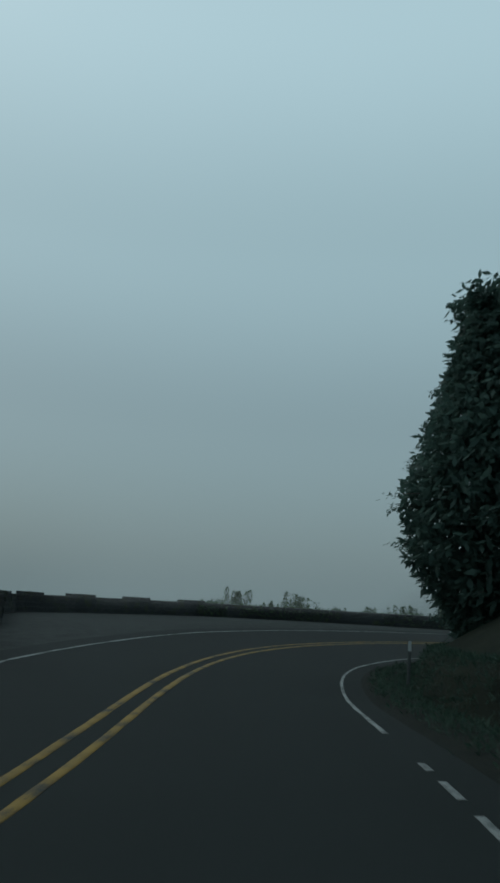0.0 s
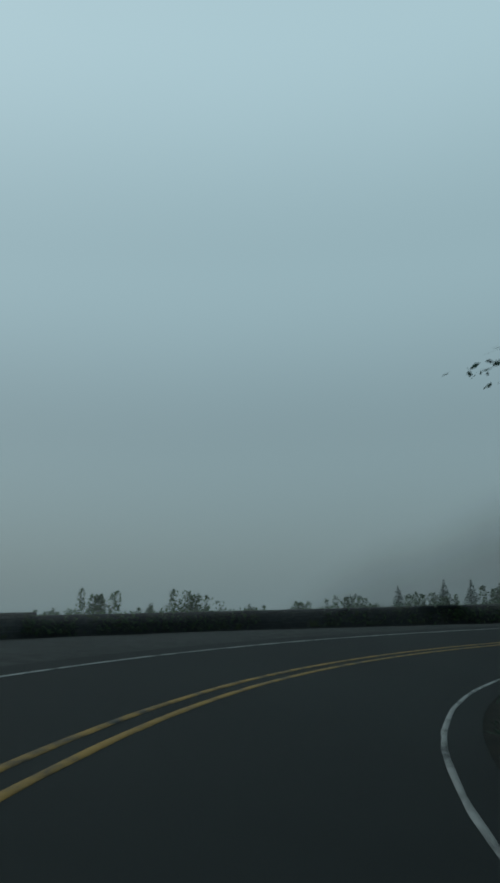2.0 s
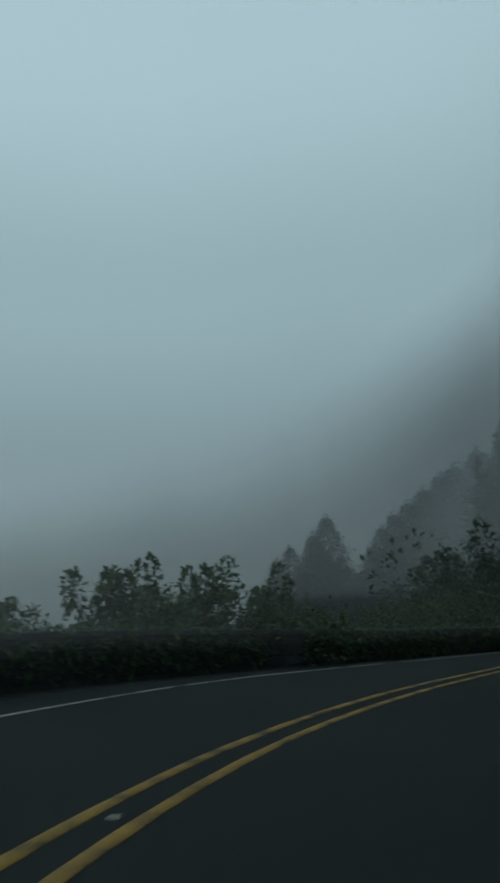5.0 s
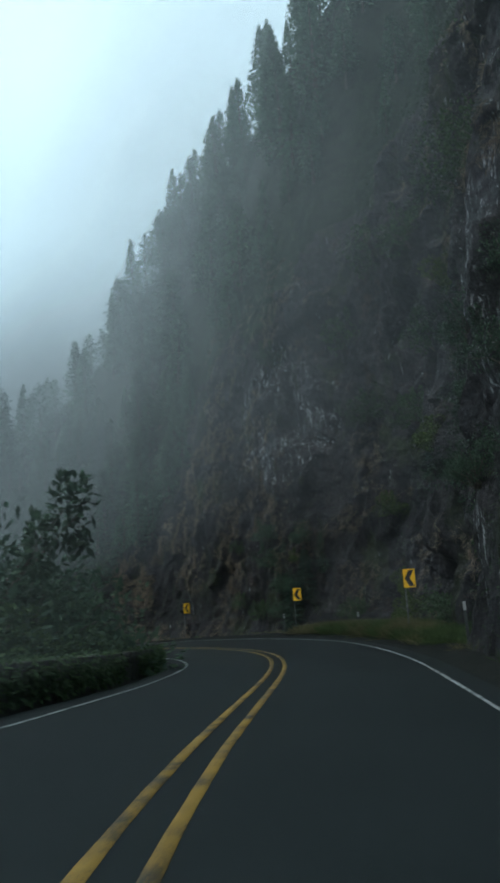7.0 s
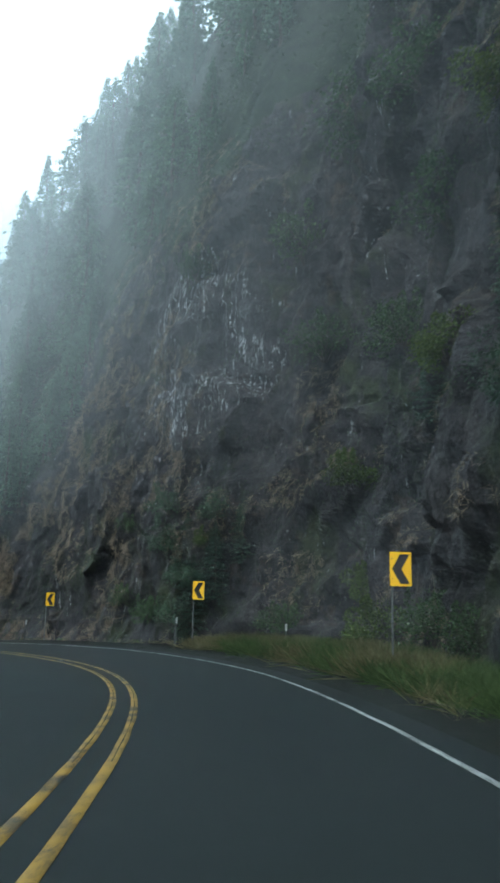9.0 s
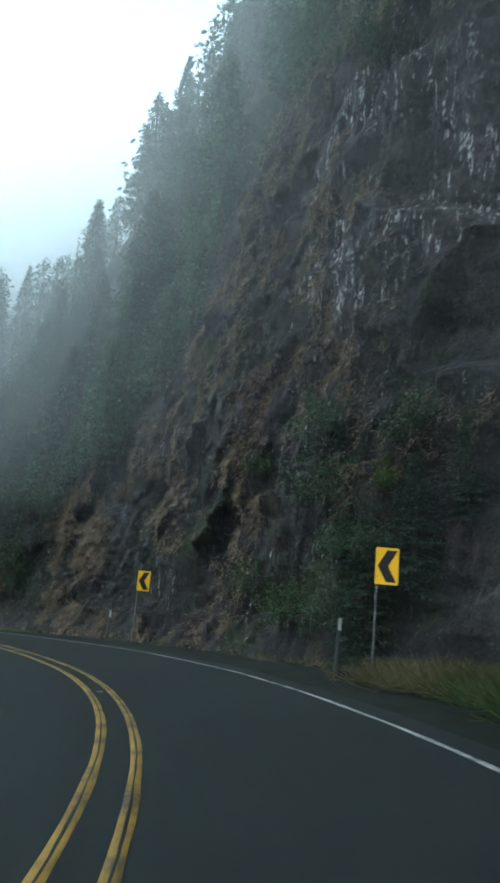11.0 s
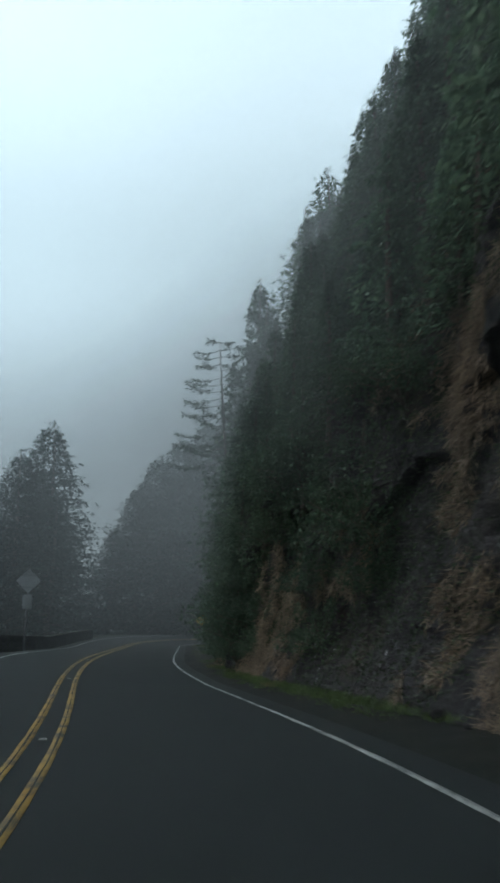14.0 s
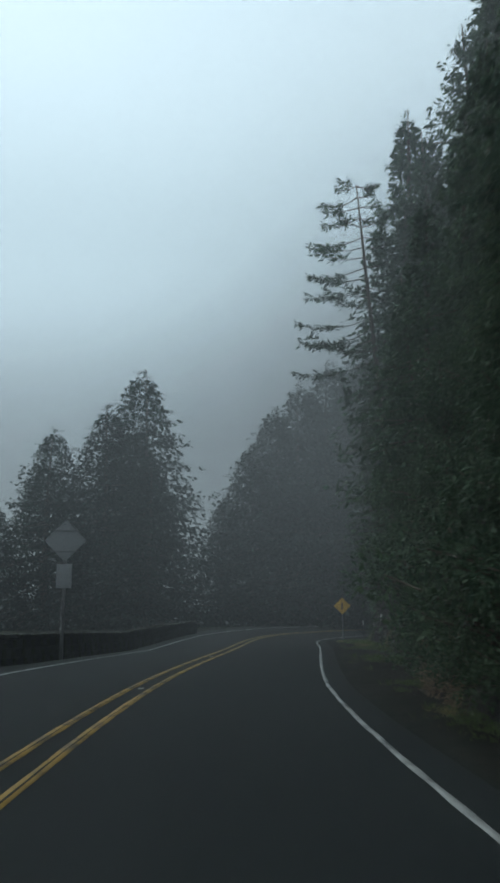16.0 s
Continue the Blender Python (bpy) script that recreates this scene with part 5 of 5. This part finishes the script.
def snag_tree(where, h=9.0):
    """A tall thin spruce with bare gaps and flat, level boughs reaching to one side."""
    r = np.random.default_rng(5)
    ob = thing("spruce_tree", "tall sparse spruce with flat bare-gapped boughs on the ridge", "tree")
    path = [(0.0, 0, -0.6), (0.12, 0.02, h * 0.35), (0.02, 0.05, h * 0.7), (0.0, 0, h)]
    tv, tf = joined([tube_arrays(path, [0.20, 0.14, 0.085, 0.03], 7)])
    tk = part_mesh("trunk", mesh_of("trunk", tv, tf, BARK, True), ob)
    limbs, P, D, L = [], [], [], []
    zs = np.concatenate([np.linspace(0.52, 0.965, 17), [0.998, 0.995]])
    for i, f in enumerate(zs):
        for side in ((1, -1) if f > 0.66 else (1,)):
            ang = r.normal(0, 0.6) + (math.pi if side > 0 else 0)
            ln = (1.0 + 3.4 * (1 - f) + 0.5 * r.random()) * (1.3 if side > 0 else 0.6)
            if f > 0.98:
                ln = 1.0
            out = np.array([math.cos(ang), math.sin(ang), 0])
            us = np.linspace(0, 1, 5)
            pts = [np.array([0.02, 0.03, h * f]) + out * ln * u + np.array([0, 0, ln * (-0.22 * u + 0.25 * u ** 3 + r.normal(0, 0.01))]) for u in us]
            limbs.append(tube_arrays(pts, [0.03, 0.024, 0.018, 0.012, 0.006], 5))
            n = int(52 * ln)
            t = 0.35 + 0.65 * r.random(n)
            pos = np.array([0.02, 0.03, h * f]) + out * (ln * t)[:, None]
            pos[:, 2] += ln * (-0.22 * t + 0.25 * t ** 3) + r.normal(0.04, 0.05, n)
            tang = np.array([-out[1], out[0], 0])
            pos += tang * r.normal(0, 0.16, n)[:, None]
            P.append(pos)
            D.append(out * 0.5 + tang * r.normal(0, 0.8, n)[:, None] + np.array([0, 0, 1]) * r.normal(0.1, 0.25, n)[:, None])
            L.append(0.16 + 0.22 * r.random(n))
    P, D, L = np.concatenate(P), np.concatenate(D), np.concatenate(L)
    lv, lf = joined(limbs)
    part_mesh("limbwork", mesh_of("limbwork", lv, lf, BARK, True), tk)["kind"] = "stuff"
    v, f = spray_cloud(P, D, L, L * 0.13, r, 0.1)
    part_mesh("crown", np_mesh("crown", v, f, NEEDLE), ob)
    ob.matrix_world = Matrix.Translation(Vector(where)) @ pose(0, 0, 0, 0, -4, heading(190) + 8)
    return ob


snag_tree((-45.5, 86.0, 3.2), 18.0)

BIG = spruce_meshes(88, 20.0, 9.6, 34, 11, 60, 0.02, 0.72, 0.38, 0.0, NEEDLE_FAR, 0.66, 0.36, heart=4000)
FAR = "large full-crowned spruce standing in fog beyond the parapet"
big_tree = make_tree(BIG, "spruce_tree", FAR, "tree", "spruces beyond the parapet")
stand(big_tree, (-87.5, 104.0, -1.0), 0.3, 1.30)
for x, y, sc, turn in ((-83.0, 101.5, 0.85, 1.1), (-93.0, 107.5, 1.10, 2.0), (-92.5, 97.5, 1.0, 3.0), (-98, 100, 0.90, 0.5), (-96, 94, 0.62, 4.0),
                       (-89.5, 101.5, 1.12, 5.1), (-87.5, 115.0, 0.72, 2.5), (-85.0, 116.5, 1.0, 1.5), (-83, 118.0, 1.2, 0.9), (-81, 120.0, 1.34, 4.1), (-78.5, 122, 1.45, 3.6), (-76, 125, 1.6, 5.0), (-73, 128, 1.75, 0.3),
                       (-71, 131, 1.85, 1.4), (-66, 133, 2.0, 2.2), (-80, 128, 1.5, 4.4), (-61, 138, 2.1, 5.6)):
    copy_tree(big_tree, (x, y, -1.0), turn, sc)


# ---------------------------------------------------------------- drifting fog
def fog_arch(s, strength, tunnel, seed, material):
    """One thin sheet that stands for mist against the hillside. Its opacity is set by height and place, nothing over
    the road.
    """
    r = np.random.default_rng(seed)
    os_ = np.concatenate([np.linspace(-40, -5.5, 9), np.linspace(-3.5, 5.5, 5), np.linspace(7.5, 42, 14)])
    zs = np.concatenate([[-0.6, 1.0, 2.5, 4.5] if not tunnel else [4.6, 5.2, 6.0], np.linspace(7.5, 82, 15)])
    lean = r.normal(0, 0.10)
    O, Zz = np.meshgrid(os_, zs, indexing="ij")
    S = s + 1.4 * np.sin(O * 0.11 + seed) + lean * Zz * 0.5 + 0.8 * np.sin(Zz * 0.15 + 2 * seed)
    P = at(S, O)
    P[..., 2] = Zz
    b, fh, rn = float(base_o(s)), float(face_h(s)), float(np.interp(s, RUN_S, RUN))
    hill = b + np.where(Zz < fh, 0.09 * Zz, 0.09 * fh + rn * (Zz - fh))
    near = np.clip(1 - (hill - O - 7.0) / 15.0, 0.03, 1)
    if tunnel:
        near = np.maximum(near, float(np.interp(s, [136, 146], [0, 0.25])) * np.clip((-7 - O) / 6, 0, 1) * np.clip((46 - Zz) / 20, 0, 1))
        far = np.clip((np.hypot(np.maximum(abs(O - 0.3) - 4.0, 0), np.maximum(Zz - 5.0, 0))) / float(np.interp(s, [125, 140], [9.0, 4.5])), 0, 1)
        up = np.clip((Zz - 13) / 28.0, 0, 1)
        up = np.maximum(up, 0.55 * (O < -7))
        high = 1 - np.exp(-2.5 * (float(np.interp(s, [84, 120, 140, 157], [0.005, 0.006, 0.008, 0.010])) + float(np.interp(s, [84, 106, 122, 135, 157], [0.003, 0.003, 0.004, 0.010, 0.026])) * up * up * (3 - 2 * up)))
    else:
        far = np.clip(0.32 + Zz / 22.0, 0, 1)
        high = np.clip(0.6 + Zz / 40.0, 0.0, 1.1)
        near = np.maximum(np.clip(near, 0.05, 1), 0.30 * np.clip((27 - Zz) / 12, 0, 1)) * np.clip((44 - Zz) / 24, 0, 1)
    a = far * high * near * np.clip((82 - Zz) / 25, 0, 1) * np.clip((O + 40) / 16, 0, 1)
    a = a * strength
    verts, values = P.reshape(-1, 3), a.ravel()
    idx = np.arange(a.size).reshape(a.shape)
    quads = [np.stack([idx[:-1, :-1], idx[:-1, 1:], idx[1:, 1:], idx[1:, :-1]], -1).reshape(-1, 4)]
    if tunnel:
        # the same layer along the cliff foot, clear of the road; lifts its darks
        Ol, Zl = np.meshgrid(np.linspace(4.9, 13, 8), np.linspace(-0.1, 4.5, 5), indexing="ij")
        Pl = at(np.full(Ol.shape, s), Ol)
        Pl[..., 2] += Zl
        low = np.arange(Ol.size).reshape(Ol.shape) + a.size
        quads.append(np.stack([low[:-1, :-1], low[:-1, 1:], low[1:, 1:], low[1:, :-1]], -1).reshape(-1, 4))
        verts, values = np.concatenate([verts, Pl.reshape(-1, 3)]), np.concatenate([values, (float(np.interp(s, [84, 105, 120, 140, 150], [0.004, 0.006, 0.010, 0.010, 0.0])) * np.clip((Ol - 4.9) / 2.0, 0, 1)).ravel()])
    me = np_mesh("fog_bank", verts, np.concatenate(quads), material)
    att = me.attributes.new("haze_opacity", "FLOAT", "POINT")
    att.data.foreach_set("value", values.astype(np.float32))
    return tagged(new("fog_bank", me), "thin see-through sheet standing for sea fog", "fog", "layers of fog", "structure")


def make_fog_layer(name, wispy, white=1.0):
    m = bpy.data.materials.new(name)
    m.use_nodes = True
    n, l = m.node_tree.nodes, m.node_tree.links
    n.clear()
    out = n.new("ShaderNodeOutputMaterial")
    mix = n.new("ShaderNodeMixShader")
    tr = n.new("ShaderNodeBsdfTransparent")
    half = n.new("ShaderNodeAddShader")
    df = n.new("ShaderNodeBsdfDiffuse")
    tl = n.new("ShaderNodeBsdfTranslucent")
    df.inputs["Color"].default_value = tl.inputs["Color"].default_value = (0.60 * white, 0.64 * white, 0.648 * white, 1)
    # Both shading normals are set skyward, so a sheet takes the full sky light.
    up_n, dn_n = n.new("ShaderNodeCombineXYZ"), n.new("ShaderNodeCombineXYZ")
    up_n.inputs[2].default_value, dn_n.inputs[2].default_value = 1.0, -1.0
    l.new(up_n.outputs[0], df.inputs["Normal"])
    l.new(dn_n.outputs[0], tl.inputs["Normal"])
    l.new(df.outputs[0], half.inputs[0])
    l.new(tl.outputs[0], half.inputs[1])
    at_n = n.new("ShaderNodeAttribute")
    at_n.attribute_name = "haze_opacity"
    v = coords(n)
    wisp = ramp(n, l, noise_tex(n, l, v, 0.06, 4, 0.55, (1, 1, 1.5)), [(0.30, (0.78, 0.78, 0.78)), (0.70, (1.18, 1.18, 1.18))])
    mul = n.new("ShaderNodeMath")
    mul.operation = "MULTIPLY"
    mul.use_clamp = True
    l.new(at_n.outputs["Fac"], mul.inputs[0])
    if wispy:
        l.new(wisp, mul.inputs[1])
    else:
        mul.inputs[1].default_value = 1.0
    l.new(mul.outputs[0], mix.inputs[0])
    l.new(tr.outputs[0], mix.inputs[1])
    l.new(half.outputs[0], mix.inputs[2])
    l.new(mix.outputs[0], out.inputs["Surface"])
    return m


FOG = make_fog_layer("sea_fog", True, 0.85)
# Greyer copy of the fog before the forest: shade put into its colour.
FOG_SHADED = make_fog_layer("shaded_fog_copy", True, 0.50)
# Dark grey sheet colour: the distance haze is painted by tone and opacity.
HEADLAND = make_fog_layer("hazed_headland_sheet", False, 0.17)
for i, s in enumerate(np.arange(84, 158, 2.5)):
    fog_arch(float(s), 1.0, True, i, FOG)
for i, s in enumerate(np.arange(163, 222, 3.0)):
    fog_arch(float(s), 0.046, False, 40 + i, FOG_SHADED)


# ---------------------------------------------------------------- far headland across the cove
def headland():
    """Backdrop sheets of the wooded ridge far over the water, haze put into opacity."""
    bear = np.radians(np.linspace(190, 70, 140))
    zs = np.linspace(-33, 120, 70)
    B, Zz = np.meshgrid(bear, zs, indexing="ij")
    P = np.stack([20 + 235 * np.cos(B), -45 + 235 * np.sin(B), Zz], -1)
    deg = np.degrees(B)
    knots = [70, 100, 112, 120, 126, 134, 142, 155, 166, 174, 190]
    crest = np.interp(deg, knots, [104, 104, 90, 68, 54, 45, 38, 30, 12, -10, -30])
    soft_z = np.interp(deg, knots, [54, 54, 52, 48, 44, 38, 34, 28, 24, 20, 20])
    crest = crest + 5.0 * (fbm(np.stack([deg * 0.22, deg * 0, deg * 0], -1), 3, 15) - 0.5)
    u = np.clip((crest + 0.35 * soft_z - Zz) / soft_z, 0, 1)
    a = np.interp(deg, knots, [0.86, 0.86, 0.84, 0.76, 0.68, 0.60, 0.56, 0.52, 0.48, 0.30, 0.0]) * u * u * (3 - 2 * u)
    # the opacity is split over three equal sheets, one behind the other
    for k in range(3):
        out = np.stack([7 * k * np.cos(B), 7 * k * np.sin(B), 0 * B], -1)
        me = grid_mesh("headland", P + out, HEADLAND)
        att = me.attributes.new("haze_opacity", "FLOAT", "POINT")
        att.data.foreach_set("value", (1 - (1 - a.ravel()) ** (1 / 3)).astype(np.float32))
        tagged(new("headland", me), "grey backdrop sheet of a far headland, haze put into its opacity", "hill", kind="structure")


headland()


def parapet_haze():
    """Added haze sheet before the parapet, lifting the darks of wall and hedge."""
    s = np.arange(30, 112.1, 2.0)
    zs = np.linspace(-0.2, 9, 12)
    S, Zz = np.meshgrid(s, zs, indexing="ij")
    P = at(S, wall_o(S) + 0.45)
    P[..., 2] += Zz
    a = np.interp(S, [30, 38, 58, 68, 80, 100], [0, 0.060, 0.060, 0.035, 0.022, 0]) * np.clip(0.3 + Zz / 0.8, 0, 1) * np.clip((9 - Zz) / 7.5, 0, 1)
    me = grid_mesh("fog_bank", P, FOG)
    att = me.attributes.new("haze_opacity", "FLOAT", "POINT")
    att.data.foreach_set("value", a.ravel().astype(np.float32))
    tagged(new("fog_bank", me), "faint haze sheet added before the parapet", "fog", "layers of fog", "structure")


parapet_haze()
